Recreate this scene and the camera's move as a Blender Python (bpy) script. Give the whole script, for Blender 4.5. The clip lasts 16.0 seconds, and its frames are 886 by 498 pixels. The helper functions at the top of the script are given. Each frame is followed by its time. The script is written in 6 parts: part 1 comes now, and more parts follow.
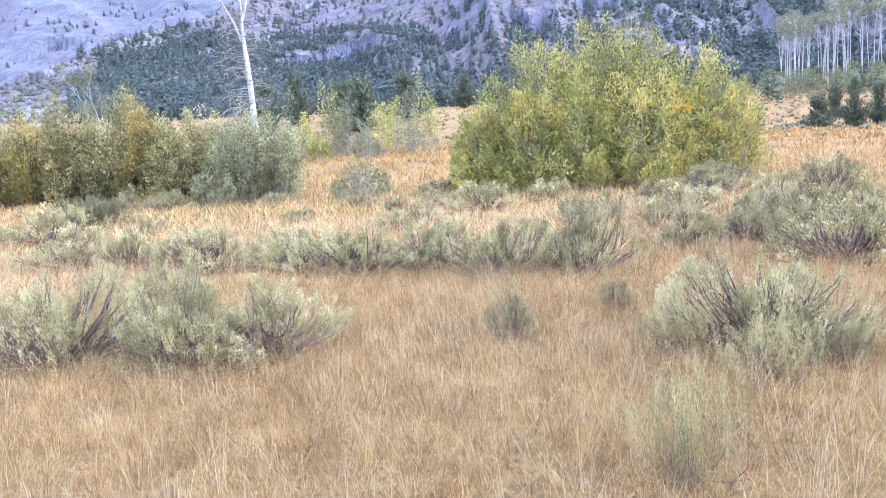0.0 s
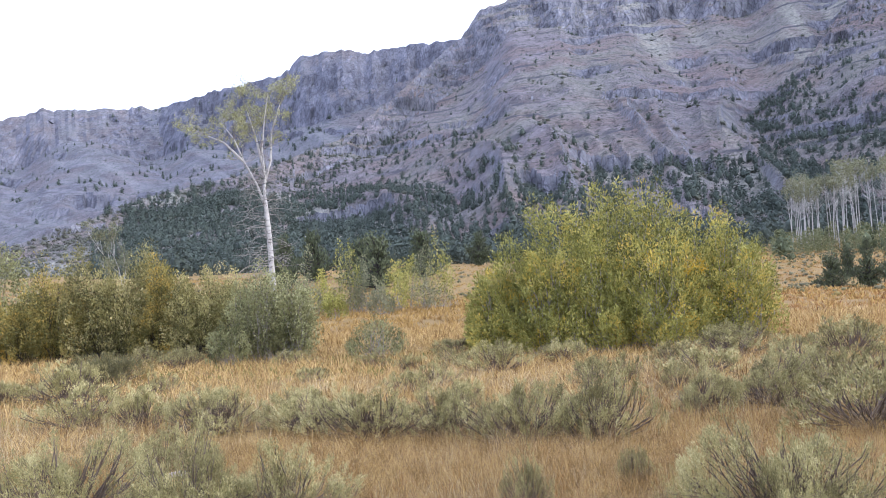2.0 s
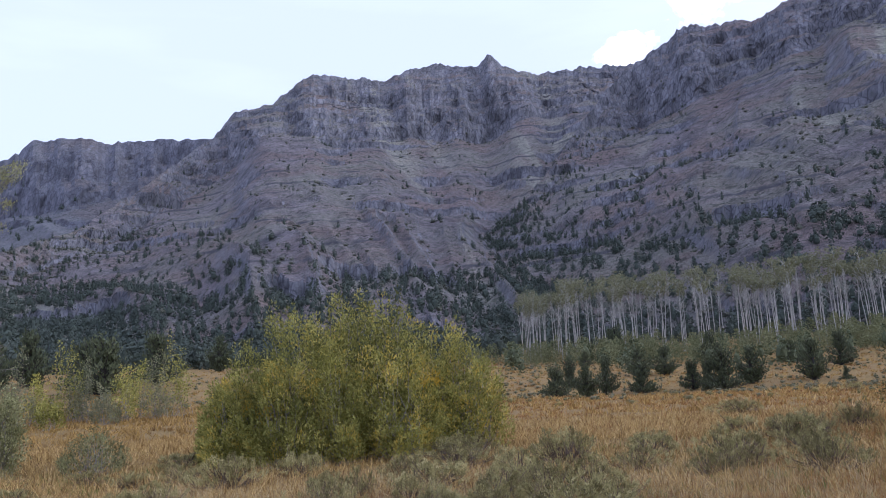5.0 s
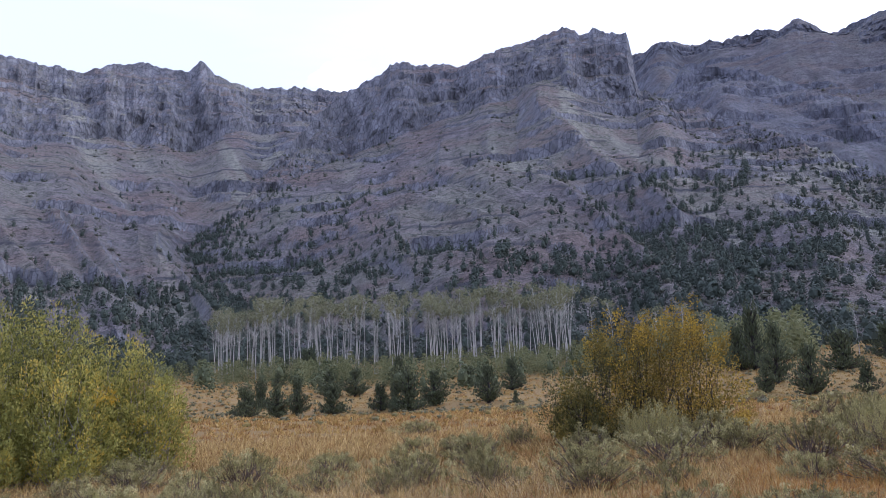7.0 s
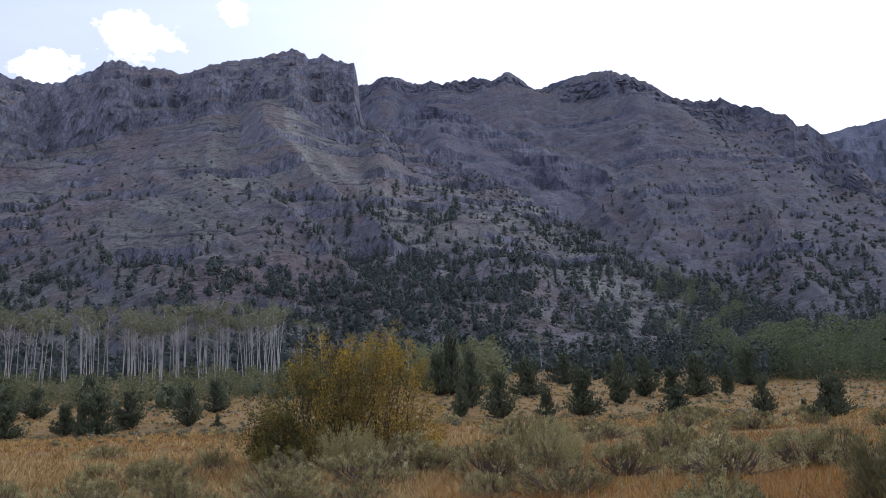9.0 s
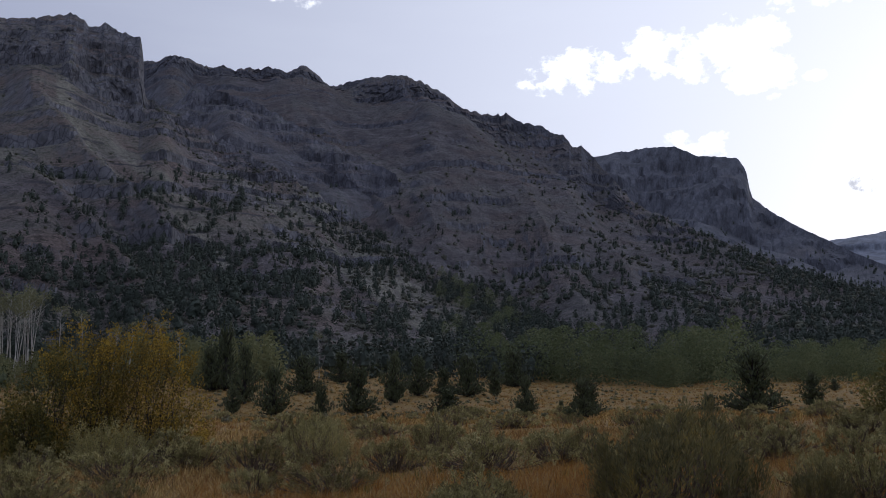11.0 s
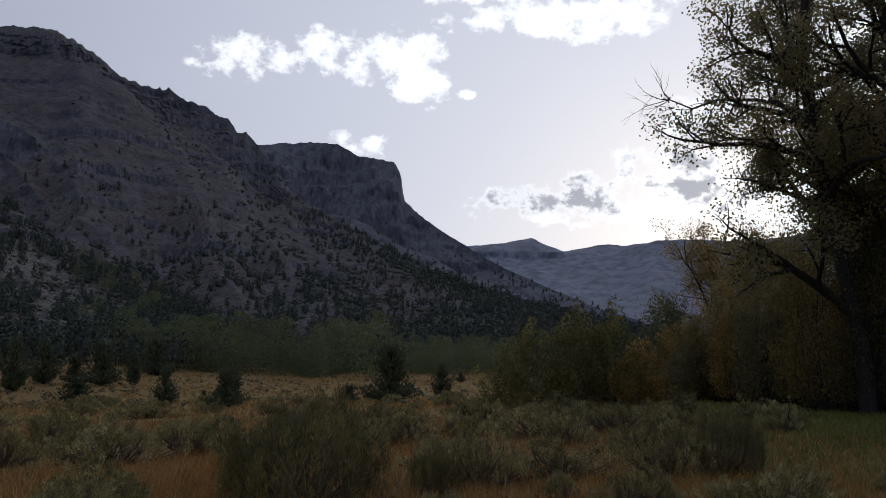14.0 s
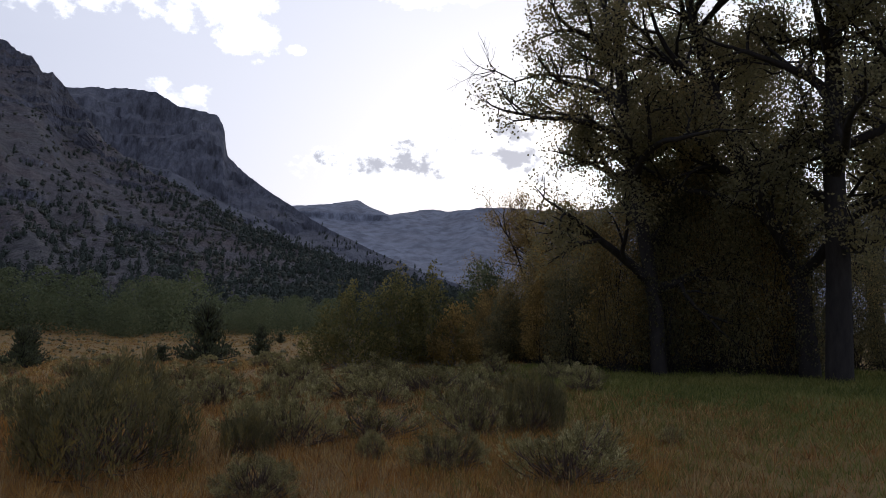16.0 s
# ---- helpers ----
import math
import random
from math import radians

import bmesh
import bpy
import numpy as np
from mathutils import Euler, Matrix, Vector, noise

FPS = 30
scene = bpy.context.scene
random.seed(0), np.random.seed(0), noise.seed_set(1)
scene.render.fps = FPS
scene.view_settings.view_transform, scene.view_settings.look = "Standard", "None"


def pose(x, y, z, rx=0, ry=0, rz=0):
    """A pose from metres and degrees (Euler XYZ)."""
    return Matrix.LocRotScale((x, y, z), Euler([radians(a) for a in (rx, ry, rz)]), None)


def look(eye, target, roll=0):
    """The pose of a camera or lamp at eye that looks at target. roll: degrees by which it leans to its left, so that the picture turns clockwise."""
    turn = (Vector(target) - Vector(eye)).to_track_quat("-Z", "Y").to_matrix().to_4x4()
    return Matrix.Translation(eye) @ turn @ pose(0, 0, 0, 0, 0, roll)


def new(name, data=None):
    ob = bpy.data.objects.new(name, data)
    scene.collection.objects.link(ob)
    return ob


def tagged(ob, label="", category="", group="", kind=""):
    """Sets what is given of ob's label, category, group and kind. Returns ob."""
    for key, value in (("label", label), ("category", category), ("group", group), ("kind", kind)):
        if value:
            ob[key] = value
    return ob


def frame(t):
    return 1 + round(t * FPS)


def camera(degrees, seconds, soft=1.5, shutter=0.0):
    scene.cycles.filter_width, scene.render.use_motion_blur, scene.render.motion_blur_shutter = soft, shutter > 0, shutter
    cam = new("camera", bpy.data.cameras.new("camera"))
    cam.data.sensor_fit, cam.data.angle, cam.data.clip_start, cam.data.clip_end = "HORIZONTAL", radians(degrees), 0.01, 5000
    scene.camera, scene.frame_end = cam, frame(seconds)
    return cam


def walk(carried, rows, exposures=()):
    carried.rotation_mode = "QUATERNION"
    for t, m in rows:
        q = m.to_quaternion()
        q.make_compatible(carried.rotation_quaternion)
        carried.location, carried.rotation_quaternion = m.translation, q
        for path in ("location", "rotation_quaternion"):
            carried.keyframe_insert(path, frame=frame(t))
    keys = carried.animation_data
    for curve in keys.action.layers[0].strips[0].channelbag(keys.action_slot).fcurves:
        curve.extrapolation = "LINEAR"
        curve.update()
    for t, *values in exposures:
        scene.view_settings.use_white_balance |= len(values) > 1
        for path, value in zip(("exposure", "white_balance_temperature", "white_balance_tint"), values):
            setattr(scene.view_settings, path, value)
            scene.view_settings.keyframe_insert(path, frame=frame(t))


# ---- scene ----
cam = camera(55.50, 16.0, soft=0.6)
PATH = [
    (0.0, pose(0.000, 0.000, 1.450, 81.26, 4.40, 0.34)),
    (0.5, pose(0.002, 0.000, 1.465, 84.09, 4.26, 0.63)),
    (1.0, pose(0.003, -0.005, 1.484, 87.06, 4.12, 0.76)),
    (1.5, pose(0.004, -0.009, 1.498, 89.68, 4.15, 0.93)),
    (2.0, pose(0.004, -0.010, 1.512, 91.91, 4.05, 1.37)),
    (2.5, pose(0.005, -0.013, 1.524, 93.78, 3.94, 1.80)),
    (3.0, pose(0.014, -0.016, 1.534, 95.35, 3.74, 1.31)),
    (3.2, pose(0.020, -0.017, 1.539, 95.89, 3.73, 0.89)),
    (5.3, pose(0.125, -0.066, 1.590, 98.26, 3.11, -19.19)),
    (5.5, pose(0.136, -0.071, 1.591, 98.28, 2.97, -21.35)),
    (6.0, pose(0.160, -0.084, 1.591, 98.26, 2.86, -27.10)),
    (6.5, pose(0.180, -0.096, 1.591, 98.26, 2.42, -32.14)),
    (7.0, pose(0.192, -0.110, 1.593, 98.41, 2.09, -36.24)),
    (7.5, pose(0.213, -0.129, 1.597, 98.74, 1.99, -41.13)),
    (8.0, pose(0.233, -0.148, 1.594, 99.18, 1.58, -46.17)),
    (8.5, pose(0.255, -0.171, 1.591, 99.33, 1.42, -50.82)),
    (9.0, pose(0.275, -0.192, 1.587, 99.35, 1.35, -55.72)),
    (9.2, pose(0.281, -0.198, 1.585, 99.29, 1.19, -57.07)),
    (11.3, pose(0.309, -0.252, 1.572, 99.00, -0.24, -72.99)),
    (11.5, pose(0.313, -0.260, 1.570, 99.00, -0.48, -74.54)),
    (12.0, pose(0.322, -0.284, 1.566, 99.08, -0.57, -78.44)),
    (12.5, pose(0.326, -0.301, 1.561, 99.01, -0.61, -82.04)),
    (13.0, pose(0.328, -0.317, 1.558, 98.80, -0.61, -86.02)),
    (13.5, pose(0.328, -0.333, 1.560, 98.70, -0.60, -89.82)),
    (14.0, pose(0.327, -0.347, 1.559, 98.47, -0.67, -94.03)),
    (14.5, pose(0.326, -0.361, 1.559, 98.10, -0.70, -97.85)),
    (15.0, pose(0.322, -0.374, 1.560, 97.63, -0.90, -101.27)),
    (15.5, pose(0.320, -0.387, 1.560, 96.95, -1.04, -104.22)),
    (16.0, pose(0.316, -0.395, 1.560, 96.08, -1.16, -106.06)),
]
walk(cam, PATH, exposures=[(0, 2.42, 4900, 19), (0.5, 2.3, 5050, 17), (1.5, 1.88, 5400, 12), (2.5, 1.03, 5650, 14), (3, 0.53, 5550, 15), (5.5, 0.62, 5450, 15), (7, 0.77, 5500, 15), (9, 0.33, 5600, 14), (11.5, -1.05, 5900, 9.5), (12.5, -1.3, 5900, 9), (14.5, -1.27, 5900, 9), (16, -0.95, 5900, 11)])


# ---- world, sun ----
SUN_AZ, SUN_EL = 114.0, 10.0


def sky_world():
    w = bpy.data.worlds.new("sky")
    w.use_nodes = True
    nt = w.node_tree
    nt.nodes.clear()
    N = nt.nodes.new
    out, bg = N("ShaderNodeOutputWorld"), N("ShaderNodeBackground")
    sky = N("ShaderNodeTexSky")
    sky.sky_type, sky.sun_disc = "NISHITA", False
    sky.sun_elevation, sky.sun_rotation = radians(SUN_EL), radians(SUN_AZ)
    sky.air_density, sky.dust_density, sky.ozone_density = 1.0, 2.5, 1.0
    co = N("ShaderNodeTexCoord")

    def math_node(op, a, b=None, c=None):
        n = N("ShaderNodeMath")
        n.operation = op
        for k, v in enumerate((a, b, c)):
            if v is None:
                continue
            if isinstance(v, (int, float)):
                n.inputs[k].default_value = v
            else:
                nt.links.new(v, n.inputs[k])
        return n.outputs[0]

    def toward(az, el):
        a, e = radians(az), radians(el)
        return (math.sin(a) * math.cos(e), math.cos(a) * math.cos(e), math.sin(e))

    def noise_node(scale, detail, rough=0.55, stretch=(1, 1, 1)):
        m = N("ShaderNodeMapping")
        m.inputs["Scale"].default_value = stretch
        nt.links.new(co.outputs["Generated"], m.inputs["Vector"])
        n = N("ShaderNodeTexNoise")
        n.inputs["Scale"].default_value, n.inputs["Detail"].default_value, n.inputs["Roughness"].default_value = scale, detail, rough
        nt.links.new(m.outputs[0], n.inputs["Vector"])
        return n.outputs["Fac"]

    def blob(az, el, wide, high):
        """1 in the middle of a patch of sky, falling to 0 and below outside it."""
        d = Vector(toward(az, el))
        side = Vector((math.cos(radians(az)), -math.sin(radians(az)), 0))
        up = side.cross(d)
        terms = []
        for axis, size in ((side, wide), (up, high)):
            v = N("ShaderNodeVectorMath")
            v.operation = "DOT_PRODUCT"
            nt.links.new(co.outputs["Generated"], v.inputs[0])
            v.inputs[1].default_value = axis / math.tan(radians(size))
            terms.append(math_node("POWER", math_node("ABSOLUTE", v.outputs["Value"]), 2.0))
        f = N("ShaderNodeVectorMath")
        f.operation = "DOT_PRODUCT"
        nt.links.new(co.outputs["Generated"], f.inputs[0])
        f.inputs[1].default_value = d
        ahead = math_node("GREATER_THAN", f.outputs["Value"], 0.2)
        return math_node("ADD", math_node("MULTIPLY", math_node("MAXIMUM", math_node("SUBTRACT", 1.0, math_node("ADD", *terms)), -3.0), ahead), math_node("MULTIPLY", math_node("SUBTRACT", ahead, 1.0), 3.0))

    # heaped clouds round the sun, with ragged edges
    puff = noise_node(11, 12, 0.68, (1, 1, 1.5))
    curl = noise_node(34, 8, 0.6, (1, 1, 1.2))
    cover = None
    for b in CLOUDS:
        v = blob(*b)
        cover = v if cover is None else math_node("MAXIMUM", cover, v)
    dense = math_node("ADD", math_node("ADD", math_node("MULTIPLY", cover, 0.6), math_node("MULTIPLY", math_node("SUBTRACT", puff, 0.48), 3.2)), math_node("MULTIPLY", math_node("SUBTRACT", curl, 0.5), 2.4))
    heap = N("ShaderNodeMapRange")
    heap.interpolation_type = "SMOOTHSTEP"
    heap.inputs["From Min"].default_value, heap.inputs["From Max"].default_value = 0.0, 0.65
    nt.links.new(dense, heap.inputs["Value"])
    core = N("ShaderNodeMapRange")
    core.interpolation_type = "SMOOTHSTEP"
    core.inputs["From Min"].default_value, core.inputs["From Max"].default_value = 0.15, 0.7
    nt.links.new(dense, core.inputs["Value"])
    # thin veil streaks
    streak = noise_node(3.2, 6, 0.5, (1, 1, 5))
    veil = N("ShaderNodeMapRange")
    veil.inputs["From Min"].default_value, veil.inputs["From Max"].default_value, veil.inputs["To Max"].default_value = 0.52, 0.80, 0.4
    nt.links.new(streak, veil.inputs["Value"])
    # glow of the hidden sun in the haze
    s = N("ShaderNodeVectorMath")
    s.operation = "DOT_PRODUCT"
    nt.links.new(co.outputs["Generated"], s.inputs[0])
    s.inputs[1].default_value = toward(SUN_AZ, SUN_EL)
    near = math_node("MAXIMUM", s.outputs["Value"], 0.0)
    glow = math_node("ADD", math_node("MULTIPLY", math_node("POWER", near, 2.0), GLOW[0]), math_node("MULTIPLY", math_node("POWER", near, 420.0), GLOW[1]))

    def mix(fac, a, b, kind="MIX"):
        n = N("ShaderNodeMix")
        n.data_type, n.blend_type = "RGBA", kind
        for v, sock in ((fac, n.inputs["Factor"]), (a, n.inputs["A"]), (b, n.inputs["B"])):
            if isinstance(v, (int, float)):
                sock.default_value = v
            elif isinstance(v, tuple):
                sock.default_value = v
            else:
                nt.links.new(v, sock)
        return n.outputs["Result"]

    def grey(value, tint):
        n = N("ShaderNodeVectorMath")
        n.operation = "SCALE"
        n.inputs[0].default_value = tint
        nt.links.new(value, n.inputs["Scale"])
        return n.outputs[0]

    base = mix(SKY_MIX, sky.outputs[0], SKY_HAZE)
    wisp = None
    for b in WISPS:
        v = math_node("MAXIMUM", blob(*b), 0.0)
        wisp = v if wisp is None else math_node("MAXIMUM", wisp, v)
    thin = math_node("MINIMUM", math_node("ADD", math_node("MULTIPLY", veil.outputs[0], 0.35), math_node("MULTIPLY", wisp, math_node("ADD", math_node("MULTIPLY", math_node("SUBTRACT", streak, 0.5), 7.0), 0.55))), 1.0)
    base = mix(thin, base, (7.5, 7.8, 8.4, 1))
    base = mix(1.0, base, grey(glow, (1.0, 0.965, 0.92)), "ADD")
    lit = grey(math_node("ADD", math_node("MULTIPLY", glow, 0.8), 16.0), (1.0, 0.97, 0.93))
    shade = mix(0.92, base, (6.9, 6.7, 7.1, 1))
    deep = None
    for b in THICK:
        v = math_node("MAXIMUM", blob(*b), 0.0)
        deep = v if deep is None else math_node("MAXIMUM", deep, v)
    deep = math_node("ADD", math_node("MULTIPLY", math_node("MINIMUM", math_node("MULTIPLY", deep, 3.0), 1.0), 0.85), 0.1)
    cloud = mix(math_node("MULTIPLY", core.outputs[0], deep), lit, shade)
    full = mix(heap.outputs[0], base, cloud)
    nt.links.new(full, bg.inputs["Color"])
    bg.inputs["Strength"].default_value = SKY_STRENGTH
    nt.links.new(bg.outputs[0], out.inputs["Surface"])
    scene.world = w


# azimuth, elevation, half width and half height of each heap of cloud, degrees
CLOUDS = [
    (80.5, 20.6, 3.6, 1.5), (89.2, 21.2, 4.0, 1.9), (91.8, 19.6, 2.4, 1.6), (84.6, 22.2, 1.6, 0.9), (95.4, 18.9, 0.7, 0.4), (92.9, 17.9, 0.6, 0.3), (102, 23.8, 6.5, 1.6), (97, 26, 7, 1.4),
    (88.3, 15.4, 2.2, 1.0), (99.5, 11.4, 3.6, 1.6), (104.5, 11.6, 3.4, 2.0), (110, 12.8, 5.0, 2.4), (117, 11.5, 6, 3.0),
    (111.5, 16.5, 2.4, 1.6), (35.2, 22.4, 3.0, 1.4), (30.2, 20.3, 1.9, 1.1), (126, 19, 9, 3), (60, 25.6, 2.2, 1.0), (41.5, 24.8, 1.0, 0.9),
]
# a streak of high thin cloud
WISPS = [(-28.5, 16.3, 3.2, 1.0), (-25.3, 15.5, 3.2, 0.9), (-22.2, 14.6, 3.0, 0.8), (-19.3, 13.8, 2.4, 0.6)]
# the thick ones, grey in the middle
THICK = [(110.6, 13.0, 5.6, 2.8), (103.8, 12.0, 3.4, 1.7), (99, 11.8, 2.6, 1.3)]
GLOW = (7.6, 6.0)
SKY_MIX, SKY_HAZE, SKY_STRENGTH = 0.86, (4.75, 4.9, 6.2, 1), 0.14
sky_world()

sun = new("sun", bpy.data.lights.new("sun", "SUN"))
sun.data.energy, sun.data.angle, sun.data.color = 0.6, radians(10), (1.0, 0.86, 0.68)
sun.matrix_world = look(
    (300 * math.sin(radians(SUN_AZ)), 300 * math.cos(radians(SUN_AZ)), 300 * math.tan(radians(SUN_EL))), (0, 0, 0))


# ---- materials ----
def material(name, rough=0.9):
    m = bpy.data.materials.new(name)
    m.use_nodes = True
    nt = m.node_tree
    return m, nt, nt.nodes["Principled BSDF"], nt.nodes["Material Output"]


def ramp_node(nt, fac, stops):
    r = nt.nodes.new("ShaderNodeValToRGB")
    e = r.color_ramp.elements
    while len(e) < len(stops):
        e.new(0.5)
    for k, (p, c) in enumerate(stops):
        e[k].position, e[k].color = p, (*c, 1)
    nt.links.new(fac, r.inputs["Fac"])
    return r.outputs["Color"]


def noise_fac(nt, scale, detail=4, rough=0.6, coords="Object", stretch=(1, 1, 1)):
    co, mp, n = nt.nodes.new("ShaderNodeTexCoord"), nt.nodes.new("ShaderNodeMapping"), nt.nodes.new("ShaderNodeTexNoise")
    mp.inputs["Scale"].default_value = stretch
    n.inputs["Scale"].default_value, n.inputs["Detail"].default_value, n.inputs["Roughness"].default_value = scale, detail, rough
    nt.links.new(co.outputs[coords], mp.inputs["Vector"])
    nt.links.new(mp.outputs[0], n.inputs["Vector"])
    return n.outputs["Fac"]


def mix_rgb(nt, fac, a, b, kind="MIX"):
    n = nt.nodes.new("ShaderNodeMix")
    n.data_type, n.blend_type = "RGBA", kind
    for v, sock in ((fac, n.inputs["Factor"]), (a, n.inputs["A"]), (b, n.inputs["B"])):
        if isinstance(v, (int, float)):
            sock.default_value = v
        elif isinstance(v, tuple):
            sock.default_value = (*v, 1)
        else:
            nt.links.new(v, sock)
    return n.outputs["Result"]


def bump_in(nt, bsdf, fac, strength, distance):
    b = nt.nodes.new("ShaderNodeBump")
    b.inputs["Strength"].default_value, b.inputs["Distance"].default_value = strength, distance
    nt.links.new(fac, b.inputs["Height"])
    nt.links.new(b.outputs[0], bsdf.inputs["Normal"])


def leaf_material(name, stops, through_light=0.35, patch=1.2, rough=0.7, island=0.26):
    """Leaves and blades: each island has its own tone, and broad patches differ."""
    m, nt, bsdf, out = material(name)
    geo, info = nt.nodes.new("ShaderNodeNewGeometry"), nt.nodes.new("ShaderNodeObjectInfo")
    a = nt.nodes.new("ShaderNodeMath")
    a.operation = "MULTIPLY_ADD"
    nt.links.new(geo.outputs["Random Per Island"], a.inputs[0])
    a.inputs[1].default_value = island
    b = nt.nodes.new("ShaderNodeMath")
    b.operation = "MULTIPLY"
    nt.links.new(noise_fac(nt, patch, 3), b.inputs[0])
    b.inputs[1].default_value = 1.2
    nt.links.new(b.outputs[0], a.inputs[2])
    c = nt.nodes.new("ShaderNodeMath")
    c.operation = "MULTIPLY_ADD"
    nt.links.new(info.outputs["Random"], c.inputs[0])
    c.inputs[1].default_value = 0.24
    nt.links.new(a.outputs[0], c.inputs[2])
    # tone of each leaf's stem; inner leaves carry painted shade here
    shoot_and_shade, e = nt.nodes.new("ShaderNodeAttribute"), nt.nodes.new("ShaderNodeMath")
    shoot_and_shade.attribute_name = "shoot_and_shade"
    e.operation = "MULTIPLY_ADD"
    nt.links.new(shoot_and_shade.outputs["Fac"], e.inputs[0])
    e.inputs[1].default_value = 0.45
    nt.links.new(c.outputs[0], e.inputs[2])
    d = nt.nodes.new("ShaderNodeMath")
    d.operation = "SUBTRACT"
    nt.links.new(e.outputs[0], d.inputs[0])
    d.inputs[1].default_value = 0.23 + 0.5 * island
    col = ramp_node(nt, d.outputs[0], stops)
    nt.links.new(col, bsdf.inputs["Base Color"])
    bsdf.inputs["Roughness"].default_value = rough
    bsdf.inputs["Specular IOR Level"].default_value = 0.25
    tr, mx = nt.nodes.new("ShaderNodeBsdfTranslucent"), nt.nodes.new("ShaderNodeMixShader")
    nt.links.new(col, tr.inputs["Color"])
    mx.inputs[0].default_value = through_light
    nt.links.new(bsdf.outputs[0], mx.inputs[1])
    nt.links.new(tr.outputs[0], mx.inputs[2])
    nt.links.new(mx.outputs[0], out.inputs["Surface"])
    return m


def bark_material(name, stops, scale=6, stretch=(1, 1, 0.3), strength=0.6):
    m, nt, bsdf, out = material(name)
    f = noise_fac(nt, scale, 6, 0.65, "Object", stretch)
    nt.links.new(ramp_node(nt, f, stops), bsdf.inputs["Base Color"])
    bsdf.inputs["Roughness"].default_value = 0.85
    bump_in(nt, bsdf, f, strength, 0.03)
    return m


def ground_material():
    m, nt, bsdf, out = material("dry_meadow_soil")
    big, mid, fine = noise_fac(nt, 0.09, 5, 0.6), noise_fac(nt, 0.7, 6, 0.65), noise_fac(nt, 16, 9, 0.75)
    a = ramp_node(nt, mid, [(0.30, (0.15, 0.105, 0.045)), (0.5, (0.25, 0.175, 0.06)), (0.68, (0.34, 0.245, 0.085))])
    b = ramp_node(nt, fine, [(0.3, (0.05, 0.036, 0.025)), (0.5, (0.20, 0.132, 0.055)), (0.62, (0.42, 0.28, 0.11))])
    col = mix_rgb(nt, 0.6, a, b)
    rust = nt.nodes.new("ShaderNodeMapRange")
    rust.inputs["From Min"].default_value, rust.inputs["From Max"].default_value, rust.inputs["To Max"].default_value = 0.45, 0.65, 0.6
    nt.links.new(big, rust.inputs["Value"])
    col = mix_rgb(nt, rust.outputs[0], col, (0.26, 0.175, 0.08))
    # greener turf under the cottonwoods
    co, dist, mr = nt.nodes.new("ShaderNodeTexCoord"), nt.nodes.new("ShaderNodeVectorMath"), nt.nodes.new("ShaderNodeMapRange")
    dist.operation = "DISTANCE"
    dist.inputs[1].default_value = (19.5, -14.5, 0.5)
    nt.links.new(co.outputs["Object"], dist.inputs[0])
    mr.interpolation_type = "SMOOTHSTEP"
    mr.inputs["From Min"].default_value, mr.inputs["From Max"].default_value, mr.inputs["To Min"].default_value, mr.inputs["To Max"].default_value = 7, 14, 0.85, 0
    nt.links.new(dist.outputs["Value"], mr.inputs["Value"])
    col = mix_rgb(nt, mr.outputs[0], col, (0.15, 0.155, 0.045))
    nt.links.new(col, bsdf.inputs["Base Color"])
    bsdf.inputs["Roughness"].default_value = 0.95
    bsdf.inputs["Specular IOR Level"].default_value = 0.1
    bump_in(nt, bsdf, fine, 0.7, 0.05)
    return m


